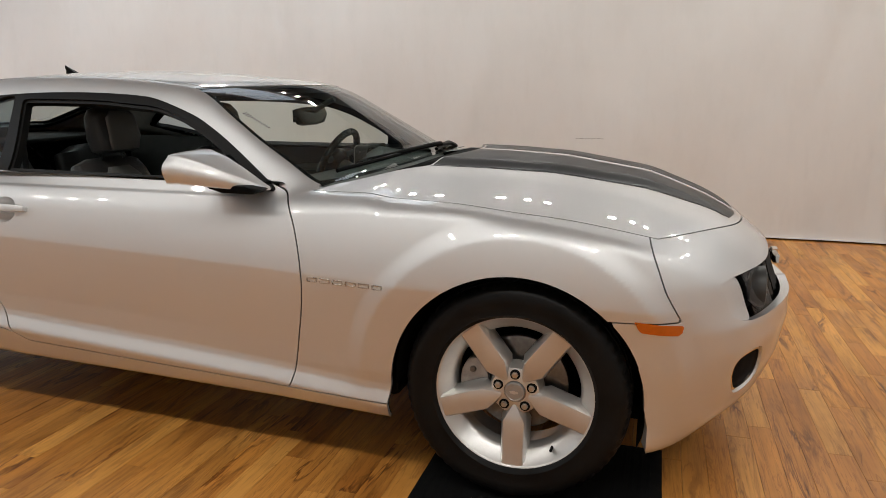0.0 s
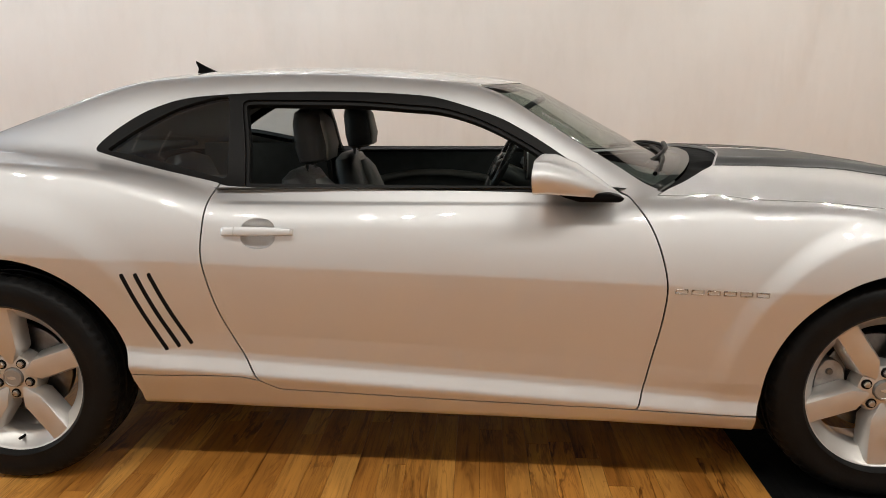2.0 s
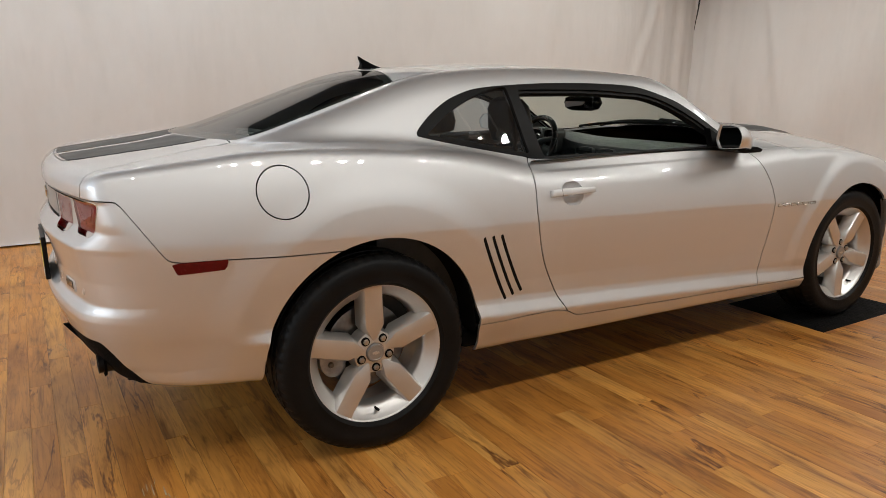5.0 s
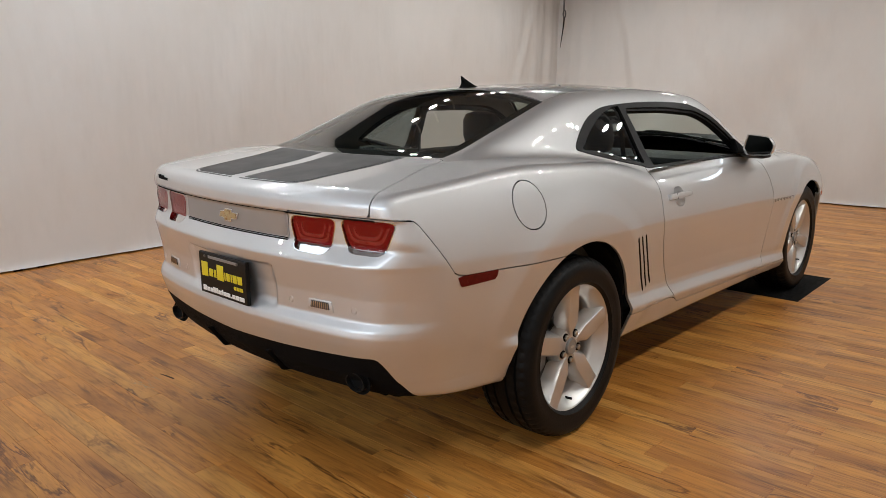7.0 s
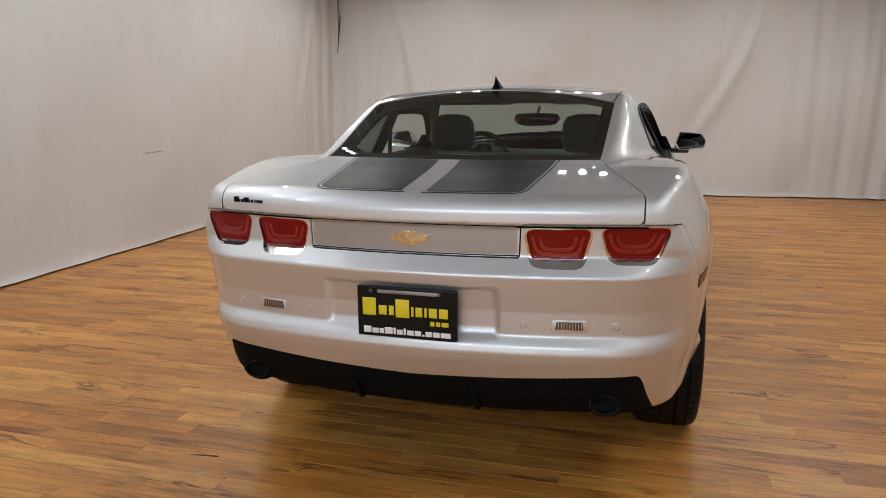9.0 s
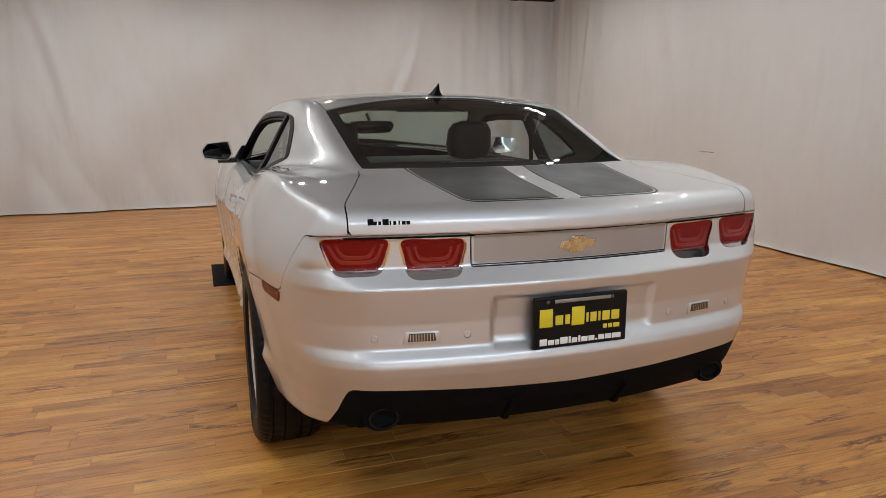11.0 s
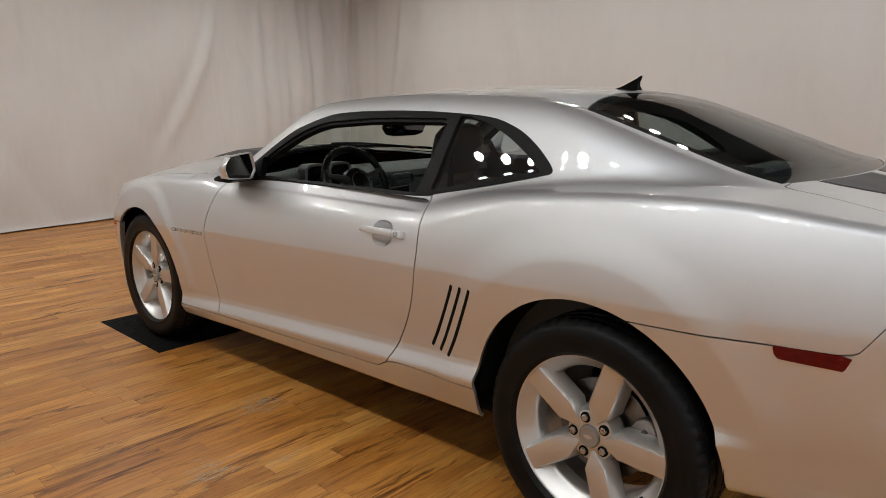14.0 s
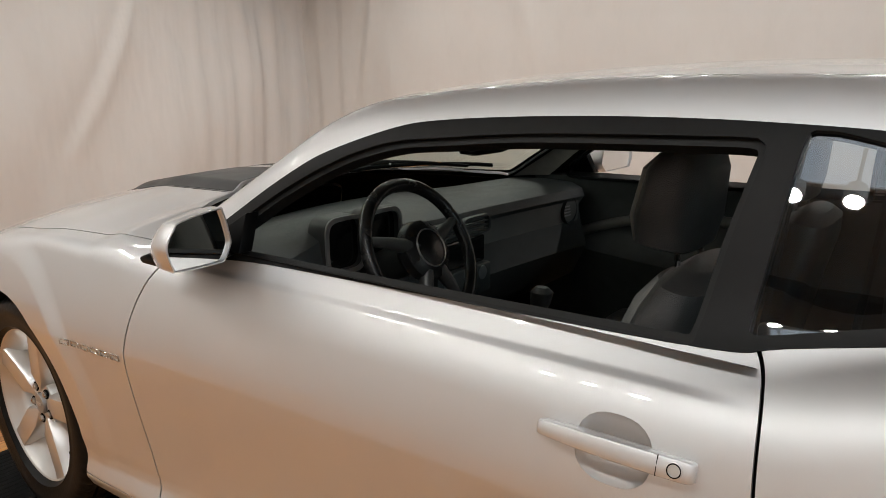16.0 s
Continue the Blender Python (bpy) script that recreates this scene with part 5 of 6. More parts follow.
def lamp_unit(name, pts, sy):
    un = empty("tail_lamp")
    un.parent = car
    P = np.array(pts)
    c = P.mean(0)
    f_all = both(outline(pts, 1, 2), behind)
    bowl = pushed(cut(whole, f_all), -0.014)
    skin_part("lamp_bowl", bowl if sy > 0 else mirrored(bowl), CHROME, un)
    # chrome rim round the opening
    q = [tuple(c + (p - c) * 0.962) for p in P]
    f_rim = (behind, outline(pts, 1, 2), outside(outline(q, 1, 2)))
    shell_patch("lamp_rim", f_rim, CHROME, un, 0.001, sy, 0.016)
    above = lambda V: 0.863 - V[:, 2]
    q2 = [tuple(c + (p - c) * np.array([0.93, 0.88]) + np.array([0, 0.006])) for p in P]
    shell_patch("red_lens", (outline(q2, 1, 2), behind, above), LAMP_RED, un, -0.004, sy, 0.010, "deep red patterned lamp lens")
    for k, (fo, fi) in enumerate((((0.80, 0.66), (0.72, 0.54)), ((0.56, 0.40), (0.50, 0.30)))):
        ring_o = [tuple(c + (p - c) * np.array(fo) + np.array([0, 0.014])) for p in P]
        ring_i = [tuple(c + (p - c) * np.array(fi) + np.array([0, 0.018])) for p in P]
        shell_patch("light_guide", (behind, outline(ring_o, 1, 2), outside(outline(ring_i, 1, 2)), lambda V: V[:, 2] - c[1] - 0.034, above), LAMP_GUIDE, un, -0.0022, sy, 0.002, "u-shaped light guide in the red lens")
    shell_patch("outer_lens", (f_all, above), CLEAR, un, 0.0, sy, 0.0)
    return un


for sy in (1, -1):
    lamp_unit("outer", LAMP_OUT, sy)
    lamp_unit("inner", LAMP_IN, sy)

# tail panel between the lamps, a shade darker, with the badge
f_panel = lambda V: np.max([np.abs(V[:, 2] - 0.914) - 0.043, V[:, 1] - 0.328, V[:, 0] + 2.2], axis=0)
skin_part("tail_panel", joined(pushed(cut(whole, f_panel), 0.0015), mirrored(pushed(cut(whole, f_panel), 0.0015))), plain("satin_silver", (0.42, 0.42, 0.415), 0.38, 0.7, 0.04, 8), car, "satin grey tail panel")
f_pline = (lambda V: V[:, 0] + 2.2, lambda V: V[:, 1] - 0.332, lambda V: V[:, 2] - 0.8695, lambda V: 0.8655 - V[:, 2])
gap_mesh = pushed(cut(whole, *f_pline), 0.002)
skin_part("panel_gap", joined(gap_mesh, mirrored(gap_mesh)), LINER, car)
f_lip = (lambda V: V[:, 0] + 2.2, lambda V: V[:, 1] - 0.70, lambda V: V[:, 2] - 0.9600, lambda V: 0.9535 - V[:, 2])
lip_mesh = pushed(cut(whole, *f_lip), 0.0012)
skin_part("lid_gap", joined(lip_mesh, mirrored(lip_mesh)), LINER, car)
EMB = [(-0.062, -0.011), (-0.024, -0.011), (-0.024, -0.024), (0.020, -0.024), (0.020, -0.011), (0.056, -0.011), (0.068, 0.014), (0.026, 0.014), (0.026, 0.026), (-0.018, 0.026), (-0.018, 0.014), (-0.052, 0.014)]


def rear_flat(name, pts, y0, z0, x, thick, mat, parent, label="", bev=0.0):
    """A flat piece standing on the tail; seen from behind, +x of the outline runs to the car's right."""
    bm = prism_bm([(y0 - p[0], z0 + p[1]) for p in pts], x - thick, x, "X", bev)
    return part(name, bm, mat, parent, label, smooth=False)


badge = empty("tail_badge")
badge.parent = car
rear_flat("badge_rim", EMB, 0, 0.912, -2.360, 0.012, CHROME, badge, "chrome cross-shaped badge rim", 0.002)
rear_flat("badge_face", [(p[0] * 0.88, p[1] * 0.80) for p in EMB], 0, 0.912, -2.371, 0.003, GOLD, badge, "gold badge face", 0.001)

# number plate recess and the dealer plate
plate = empty("dealer_plate")
plate.parent = car
tagged(plate, "black dealer plate with yellow and white print")
PZ, PX = 0.6835, -2.408
rear_flat("plate_frame", [(-0.160, -0.080), (0.160, -0.080), (0.160, 0.080), (-0.160, 0.080)], 0, PZ, PX + 0.012, 0.016, PLATE_BLACK, plate, "black plate", 0.004)


def word(y, z, h, widths, gap, mat, cap=1.0, low=0.72, caps=(0,), x=PX - 0.0045):
    """A line of print as plain upright blocks."""
    for k, w in enumerate(widths):
        hh = h * (cap if k in caps else low)
        b = box_bm(x - 0.0012, x + 0.0015, -0.5 * w, 0.5 * w, 0, hh, min(0.0014, 0.3 * w), 2)
        b.transform(Matrix.Translation((0, -(y + w / 2), z)))
        part("print_block", b, mat, plate)
        y += w + gap


def print_bar(y0, y1, z0, z1, mat, r=0.4):
    """A piece of print as a plain rounded bar."""
    b = box_bm(PX - 0.0057, PX - 0.003, -y1, -y0, PZ + z0, PZ + z1, min(0.0013, r * (z1 - z0)), 2)
    part("print_bar", b, mat, plate)


# a line of yellow print with two tall pieces, a small one below it, and a white line
for y0, y1, z0, z1 in ((-0.142, -0.098, -0.012, 0.044), (-0.089, -0.063, -0.008, 0.022), (-0.056, -0.040, -0.008, 0.022), (-0.034, 0.010, -0.014, 0.044), (0.016, 0.024, -0.008, 0.022), (0.030, 0.052, -0.008, 0.022),
                       (0.058, 0.066, -0.008, 0.022), (0.072, 0.098, -0.008, 0.022), (0.104, 0.132, -0.008, 0.022), (0.076, 0.090, -0.034, -0.020), (0.094, 0.108, -0.034, -0.020), (0.112, 0.134, -0.034, -0.020)):
    print_bar(y0, y1, z0, z1, YELLOW)
y = -0.140
for w, h in ((0.025, 0.021), (0.021, 0.016), (0.014, 0.016), (0.026, 0.021), (0.008, 0.021), (0.019, 0.016), (0.008, 0.021), (0.022, 0.016), (0.021, 0.016), (0.008, 0.006), (0.020, 0.016), (0.022, 0.016), (0.032, 0.016)):
    print_bar(y, y + w, -0.069, -0.069 + h, WHITE)
    y += w + 0.0029
word(-0.092, PZ + 0.060, 0.014, (0.192,), 0.003, SILVER_PLASTIC, 1.0, 0.8, ())
for y in (-0.105, 0.115):
    sc = lathe_bm([(0.0, 0.004), (0.005, 0.003), (0.006, 0.0)], 14)
    sc.transform(Matrix.Translation((PX - 0.004, y, PZ + 0.066)) @ Matrix.Rotation(radians(90), 4, "Z"))
    part("plate_screw", sc, STEEL, plate)

# dealer sticker above the lamp on the driver's side
for k, (w, h) in enumerate(((0.016, 0.017), (0.009, 0.010), (0.007, 0.010), (0.017, 0.016), (0.004, 0.011), (0.008, 0.010), (0.004, 0.011), (0.010, 0.010), (0.010, 0.010))):
    yy = 0.625 - 0.0125 * k - (0.004 if k > 2 else 0)
    xx = tail_x(yy, 1.0)
    b = box_bm(xx - 0.002, xx + 0.004, yy - w / 2, yy + w / 2, 0.995, 0.995 + h)
    part("sticker_block", b, LINER, car)

for sy in (1, -1):
    # reversing lamps, sensors
    un = empty("reversing_lamp")
    un.parent = car
    xr = tail_x(0.487, 0.66)
    yawr = math.atan2(tail_x(0.55, 0.66) - tail_x(0.42, 0.66), 0.13)
    fr = Matrix.Translation((xr, 0.487, 0.660)) @ Matrix.Rotation(-yawr, 4, "Z")
    for nm, b, mt in (("lamp_frame", prism_bm([(-0.050, 0.018), (0.048, 0.018), (0.056, -0.019), (-0.054, -0.019)], -0.004, 0.006, "X", 0.002), PAINT),
                      ("lamp_lens", prism_bm([(-0.038, 0.014), (0.038, 0.014), (0.042, -0.011), (-0.042, -0.011)], -0.006, 0.004, "X", 0.0015), IRON_DARK)):
        b.transform(fr)
        part(nm, mirror_bm(b, sy), mt, un)
    for k in range(9):
        b = box_bm(-0.0075, -0.004, -0.034 + 0.0085 * k, -0.0315 + 0.0085 * k, -0.010, 0.012)
        b.transform(fr)
        part("lens_rib", mirror_bm(b, sy), CHROME, un)
    for ys in (0.352, 0.622):
        xs = tail_x(ys, 0.655)
        at = Matrix.Translation((xs + 0.002, ys, 0.660)) @ Matrix.Rotation(radians(90) - 0.35 * ys, 4, "Z")
        b = lathe_bm([(0.0, 0.003), (0.0085, 0.003), (0.0092, 0.001), (0.0108, 0.001), (0.0112, 0.0034), (0.0122, 0.003), (0.0126, -0.003)], 24)
        b.transform(at)
        sensor = part("parking_sensor", mirror_bm(b, sy), PAINT, car)
        b = lathe_bm([(0.0088, 0.0016), (0.0098, 0.0026), (0.0112, 0.0016)], 24)
        b.transform(at)
        part("sensor_ring", mirror_bm(b, sy), BADGE, sensor)
    # exhaust tip and the fins of the valance
    ex = lathe_bm([(0.033, -0.20), (0.037, 0.0), (0.038, 0.004), (0.035, 0.004), (0.033, -0.02), (0.033, -0.18), (0.0, -0.18)], 36)
    ex.transform(Matrix.Translation((-2.296, 0.595, 0.402)) @ Matrix.Rotation(radians(90), 4, "Z") @ Matrix.Diagonal((1.2, 1, 0.85, 1)))
    part("exhaust_tip", mirror_bm(ex, sy), plain("dark_steel" , (0.025, 0.024, 0.023), 0.4, 0.7, 0.2, 20), car, "dark steel exhaust tip")
    # dark oval laid on the uncut valance, painting the shade of the exhaust cut-out
    shade_oval = lathe_bm([(0.0, 0.0), (0.050, 0.0), (0.056, 0.002), (0.050, -0.006), (0.0, -0.004)], 32)
    shade_oval.transform(Matrix.Translation((tail_x(0.595, 0.40) - 0.004, 0.595, 0.402)) @ Matrix.Rotation(radians(90), 4, "Z") @ Matrix.Diagonal((1.1, 1, 0.8, 1)))
    part("exhaust_shade_oval", mirror_bm(shade_oval, sy), LINER, car)
    for yv in (0.20,):
        b = prism_bm([(-2.22, 0.33), (-2.31, 0.345), (-2.378, 0.44), (-2.30, 0.44)], yv - 0.008, yv + 0.008, "Y", 0.003)
        part("valance_fin", mirror_bm(b, sy), VALANCE, car)
val_floor = box_bm(-2.22, -2.05, -0.66, 0.66, 0.345, 0.36, 0.005)
part("valance_floor", val_floor, VALANCE, car)

# ---- front: grille, lamps, fog openings ----
gb = bmesh.new()
for z in (0.625, 0.66, 0.695, 0.728):
    pts = [(float(NOSE(np.array([z]))[0]) - 0.42 * y * y - 0.055, y, z) for y in np.linspace(-0.50, 0.50, 25)]
    tube_bm(pts, 0.008, 6, gb)
for y in np.linspace(-0.49, 0.49, 13):
    tube_bm([(float(NOSE(np.array([z]))[0]) - 0.42 * y * y - 0.05, y, z) for z in (0.60, 0.67, 0.745)], 0.011, 6, gb)
part("grille", gb, BLACK_GLOSS, car, "black grille bars")
gbk = bmesh.new()
rows = []
for z in (0.58, 0.76):
    rows.append([gbk.verts.new((float(NOSE(np.array([z]))[0]) - 0.42 * y * y - 0.10, y, z)) for y in np.linspace(-0.78, 0.78, 25)])
for k in range(24):
    gbk.faces.new((rows[0][k], rows[0][k + 1], rows[1][k + 1], rows[1][k]))
part("grille_back", gbk, LINER, car)
rear_flat("nose_badge", [(p[0] * 1.25, p[1] * 1.25) for p in EMB], 0, 0.672, 2.285, 0.02, CHROME, car, "cross-shaped nose badge")
for sy in (1, -1):
    xl = float(NOSE(np.array([0.68]))[0]) - 0.42 * 0.66 ** 2
    hl = lathe_bm([(0.0, 0.0), (0.050, 0.006), (0.066, 0.03), (0.070, 0.05), (0.064, 0.052), (0.058, 0.04)], 32)
    hl.transform(Matrix.Translation((xl + 0.015, 0.500, 0.672)) @ Matrix.Rotation(radians(-90), 4, "Z"))
    part("headlamp", mirror_bm(hl, sy), IRON_DARK, car, "round headlamp behind a clear cover")
    shell_patch("headlamp_cover", both(outline([(0.49, 0.742), (0.645, 0.742), (0.645, 0.612), (0.49, 0.604)], 1, 2), lambda V: 1.85 - V[:, 0]), CLEAR, car, -0.004, sy, 0.0, "clear headlamp cover")
    shell_patch("grille_side", both(f_grille, lambda V: 0.645 - V[:, 1]), PAINT, car, -0.022, sy, 0.03, "silver side of the grille recess")
    shell_patch("fog_back", f_fog, LINER, car, -0.035, sy, 0.0)
    shell_patch("fog_rim", (f_fog, lambda V: -0.012 - outline(FOG, 1, 2)(V)), CHROME, car, -0.006, sy, 0.028, "bright fog lamp rim")
# ---- inside the car ----
def blob_bm(rings, n=28):
    """Sections (centre, half width y, half depth, lean of the section, power) joined into a soft cushion."""
    bm = bmesh.new()
    rr = []
    for (cx, cy, cz), hw, hd, tilt, pw in rings:
        ring = []
        for k in range(n):
            a = 2 * math.pi * k / n
            c, s = math.cos(a), math.sin(a)
            u = math.copysign(abs(c) ** (2 / pw), c) * hw
            v = math.copysign(abs(s) ** (2 / pw), s) * hd
            ring.append(bm.verts.new((cx + v * math.cos(tilt), cy + u, cz + v * math.sin(tilt))))
        rr.append(ring)
    for a, b in zip(rr, rr[1:]):
        for k in range(n):
            bm.faces.new((a[k], a[(k + 1) % n], b[(k + 1) % n], b[k]))
    bm.faces.new(rr[0][::-1])
    bm.faces.new(rr[-1])
    return bm


def front_seat(cy, forward):
    st = empty("front_seat", pose(forward, 0, 0))
    st.parent = car
    part("cushion", box_bm(-0.42, 0.10, cy - 0.25, cy + 0.25, 0.40, 0.56, 0.06, 4), LEATHER, st)
    back = blob_bm([((-0.42, cy, 0.50), 0.235, 0.085, 0.2, 3.2), ((-0.46, cy, 0.65), 0.245, 0.085, 0.2, 3.4), ((-0.51, cy, 0.82), 0.235, 0.072, 0.2, 3.4), ((-0.55, cy, 0.94), 0.212, 0.064, 0.2, 3.0), ((-0.565, cy, 0.99), 0.182, 0.052, 0.2, 2.8), ((-0.57, cy, 1.012), 0.11, 0.028, 0.2, 2.4)])
    back = part("backrest", back, LEATHER, st, "black leather backrest")
    pan = blob_bm([((-0.385, cy, 0.62), 0.125, 0.055, 0.2, 3), ((-0.44, cy, 0.80), 0.125, 0.05, 0.2, 3), ((-0.485, cy, 0.93), 0.105, 0.040, 0.2, 3), ((-0.50, cy, 0.975), 0.06, 0.02, 0.2, 3)])
    part("seat_panel", pan, GREY_LEATHER, back)
    hr = blob_bm([((-0.505, cy, 1.035), 0.075, 0.040, 0.12, 3), ((-0.50, cy, 1.048), 0.112, 0.060, 0.12, 3.2), ((-0.505, cy, 1.10), 0.128, 0.066, 0.12, 3.2), ((-0.52, cy, 1.19), 0.122, 0.058, 0.12, 3), ((-0.53, cy, 1.225), 0.10, 0.042, 0.12, 2.6), ((-0.535, cy, 1.238), 0.05, 0.018, 0.12, 2.2)])
    part("headrest", hr, LEATHER, st, "tall black leather headrest")
    hp = blob_bm([((-0.455, cy, 1.05), 0.085, 0.018, 0.12, 3), ((-0.452, cy, 1.10), 0.095, 0.022, 0.12, 3), ((-0.468, cy, 1.19), 0.085, 0.018, 0.12, 3), ((-0.48, cy, 1.215), 0.05, 0.01, 0.12, 3)])
    part("headrest_panel", hp, GREY_LEATHER, st)
    for d in (-0.04, 0.04):
        part("headrest_post", tube_bm([(-0.535 + 0.001 * k, cy + 1.6 * d, 0.95 + 0.0105 * k) for k in range(11)], [0.0068 if k % 2 else 0.0050 for k in range(11)], 10), CHROME, st)
    for d in (-0.115, 0.115):
        part("seam", tube_bm([(-0.385, cy + d, 0.62), (-0.438, cy + d, 0.80), (-0.482, cy + 0.9 * d, 0.93), (-0.52, cy + 0.75 * d, 0.99), (-0.56, cy + 0.7 * d, 1.004)], 0.0035, 6), GREY_LEATHER, back)
    return st


front_seat(0.375, 0.075)
front_seat(-0.375, 0.03)
rs = empty("rear_seat")
rs.parent = car
for cy in (-0.34, 0.34):
    part("cushion", box_bm(-1.15, -0.75, cy - 0.29, cy + 0.29, 0.42, 0.56, 0.05, 3), LEATHER, rs)
    part("backrest", blob_bm([((-1.15, cy, 0.52), 0.28, 0.08, 0.3, 3.2), ((-1.22, cy, 0.75), 0.28, 0.075, 0.3, 3.2), ((-1.29, cy, 0.96), 0.24, 0.06, 0.3, 3), ((-1.31, cy, 1.0), 0.12, 0.03, 0.3, 2.4)]), LEATHER, rs)

# parcel shelf and high brake lamp
part("parcel_shelf", box_bm(-1.80, -1.30, -0.55, 0.55, 1.03, 1.055, 0.01), CARPET, car, "dark carpeted parcel shelf")
lampb = empty("high_brake_lamp")
lampb.parent = car
part("housing", box_bm(-1.60, -1.53, -0.15, 0.15, 1.055, 1.112, 0.006), DASH, lampb)
for k in range(14):
    part("diode_window", box_bm(-1.6035, -1.599, -0.138 + 0.0199 * k, -0.1225 + 0.0199 * k, 1.090, 1.108, 0.001, 1), SILVER_PLASTIC, lampb)
part("cabin_floor", box_bm(-1.2, 1.0, -0.78, 0.78, 0.33, 0.345), CARPET, car)
part("firewall", box_bm(0.98, 1.0, -0.72, 0.72, 0.33, 0.90), CARPET, car)
# headliner under the roof
hl_mesh = cut(whole, f_roof)
skin_part("headliner", joined(pushed(hl_mesh, -0.035), mirrored(pushed(hl_mesh, -0.035))), HEADLINER, car, "grey cloth headliner")
# inner faces of the pillars
f_pil = lambda V: np.max([1.0 - V[:, 2], V[:, 0] - 0.85, -1.95 - V[:, 0]], axis=0)
pil = cut(whole, f_pil, outside(f_dlo, -0.004), outside(f_ws, -0.004), outside(f_bl, -0.004), outside(f_roof, -0.01))
side_pair("pillar_trim", pushed(pil, -0.03), HEADLINER, "grey pillar trim")

# dashboard
dash = empty("dashboard", pose(0, 0, -0.018))
dash.parent = car
bm = bmesh.new()
rows = []
for j in range(25):
    y = -0.76 + 1.52 * j / 24
    e = 0.06 * (abs(y) / 0.76) ** 2
    brow = 0.056 * math.exp(-((y - 0.44) / 0.17) ** 2)
    # from the windscreen base over the pad and down to the knees
    rows.append([bm.verts.new(p) for p in ((0.93 - 0.24 * (y / 0.76) ** 2, y, 0.965), (0.75 - e, y, 0.985), (0.60 - e, y, 0.992 + brow * 0.5), (0.47 - e, y, 0.985 + brow), (0.425 - e, y, 0.965 + brow), (0.415 - e, y, 0.935), (0.44 - e, y, 0.90), (0.43 - e, y, 0.84), (0.40 - e, y, 0.74), (0.46 - e, y, 0.62), (0.60, y, 0.5))])
for a, b in zip(rows, rows[1:]):
    for k in range(10):
        bm.faces.new((a[k], a[k + 1], b[k + 1], b[k]))
part("dash_pad", bm, DASH, dash, "dark moulded dashboard")
tr_bm = bmesh.new()
pr = [(0.438 - 0.06 * (abs(y) / 0.76) ** 2 - 0.012, y, 0.872) for y in np.linspace(-0.74, 0.05, 17)]
for z0, z1 in ((0.83, 0.925),):
    lo = [tr_bm.verts.new((p[0] + 0.004, p[1], z0)) for p in pr]
    hi = [tr_bm.verts.new((p[0], p[1], z1)) for p in pr]
    for k in range(16):
        tr_bm.faces.new((lo[k], lo[k + 1], hi[k + 1], hi[k]))
part("dash_trim", tr_bm, GREY_LEATHER, dash, "satin grey dash panel")


def square_ring(cx, cy, cz, hw, hh, r, pw, depth, bm=None):
    own = bm or bmesh.new()
    rings = []
    for x, k in ((cx, 1.0), (cx - depth, 1.0), (cx - depth, 1 - r), (cx, 1 - r)):
        ring = []
        for i in range(32):
            a = 2 * math.pi * i / 32
            c, s = math.cos(a), math.sin(a)
            ring.append(own.verts.new((x, cy + hw * k * math.copysign(abs(c) ** (2 / pw), c), cz + hh * k * math.copysign(abs(s) ** (2 / pw), s))))
        rings.append(ring)
    for i in range(4):
        a, b = rings[i], rings[(i + 1) % 4]
        for k in range(32):
            own.faces.new((a[k], a[(k + 1) % 32], b[(k + 1) % 32], b[k]))
    return own


for cy in (0.515, 0.372):
    part("gauge_hood", square_ring(0.43, cy, 0.975, 0.068, 0.074, 0.14, 4.5, 0.062), IRON_DARK, dash, "square grey-rimmed gauge")
    part("gauge_rim", square_ring(0.369, cy, 0.975, 0.069, 0.075, 0.15, 4.5, 0.006), SILVER_PLASTIC, dash, "light grey rim of the gauge hood")
    part("gauge_face", box_bm(0.384, 0.389, cy - 0.058, cy + 0.058, 0.912, 1.038), BLACK_GLOSS, dash)
for cy, r in ((0.68, 0.045), (-0.68, 0.045)):
    v = lathe_bm([(r * 0.62, 0.0), (r, 0.004), (r * 1.12, 0.014), (r * 1.12, -0.02)], 32)
    v.transform(Matrix.Translation((0.385, cy, 0.885)) @ Matrix.Rotation(radians(90), 4, "Z"))
    vent = part("air_vent", v, DASH, dash, "round air vent")
    for k in range(4):
        part("vent_slat", box_bm(0.378, 0.384, cy - r * 0.8, cy + r * 0.8, 0.865 + 0.012 * k, 0.869 + 0.012 * k), SILVER_PLASTIC, vent)
for cy in (0.085, -0.085):
    fr = part("centre_vent", square_ring(0.405, cy, 0.925, 0.075, 0.030, 0.12, 5, 0.02), DASH, dash)
    for k in range(4):
        part("vent_slat", box_bm(0.392, 0.40, cy - 0.066, cy + 0.066, 0.903 + 0.0135 * k, 0.907 + 0.0135 * k), DASH, fr)
part("radio", box_bm(0.388, 0.42, -0.13, 0.13, 0.80, 0.89, 0.008), BLACK_GLOSS, dash, "gloss black radio panel")
for cy in (-0.09, 0.09):
    kn = lathe_bm([(0.0, 0.028), (0.022, 0.026), (0.026, 0.020), (0.028, 0.0)], 28)
    kn.transform(Matrix.Translation((0.395, cy, 0.77)) @ Matrix.Rotation(radians(90), 4, "Z"))
    part("control_knob", kn, SILVER_PLASTIC, dash)
part("console_face", box_bm(0.37, 0.42, -0.14, 0.14, 0.70, 0.80, 0.01), DASH, dash)

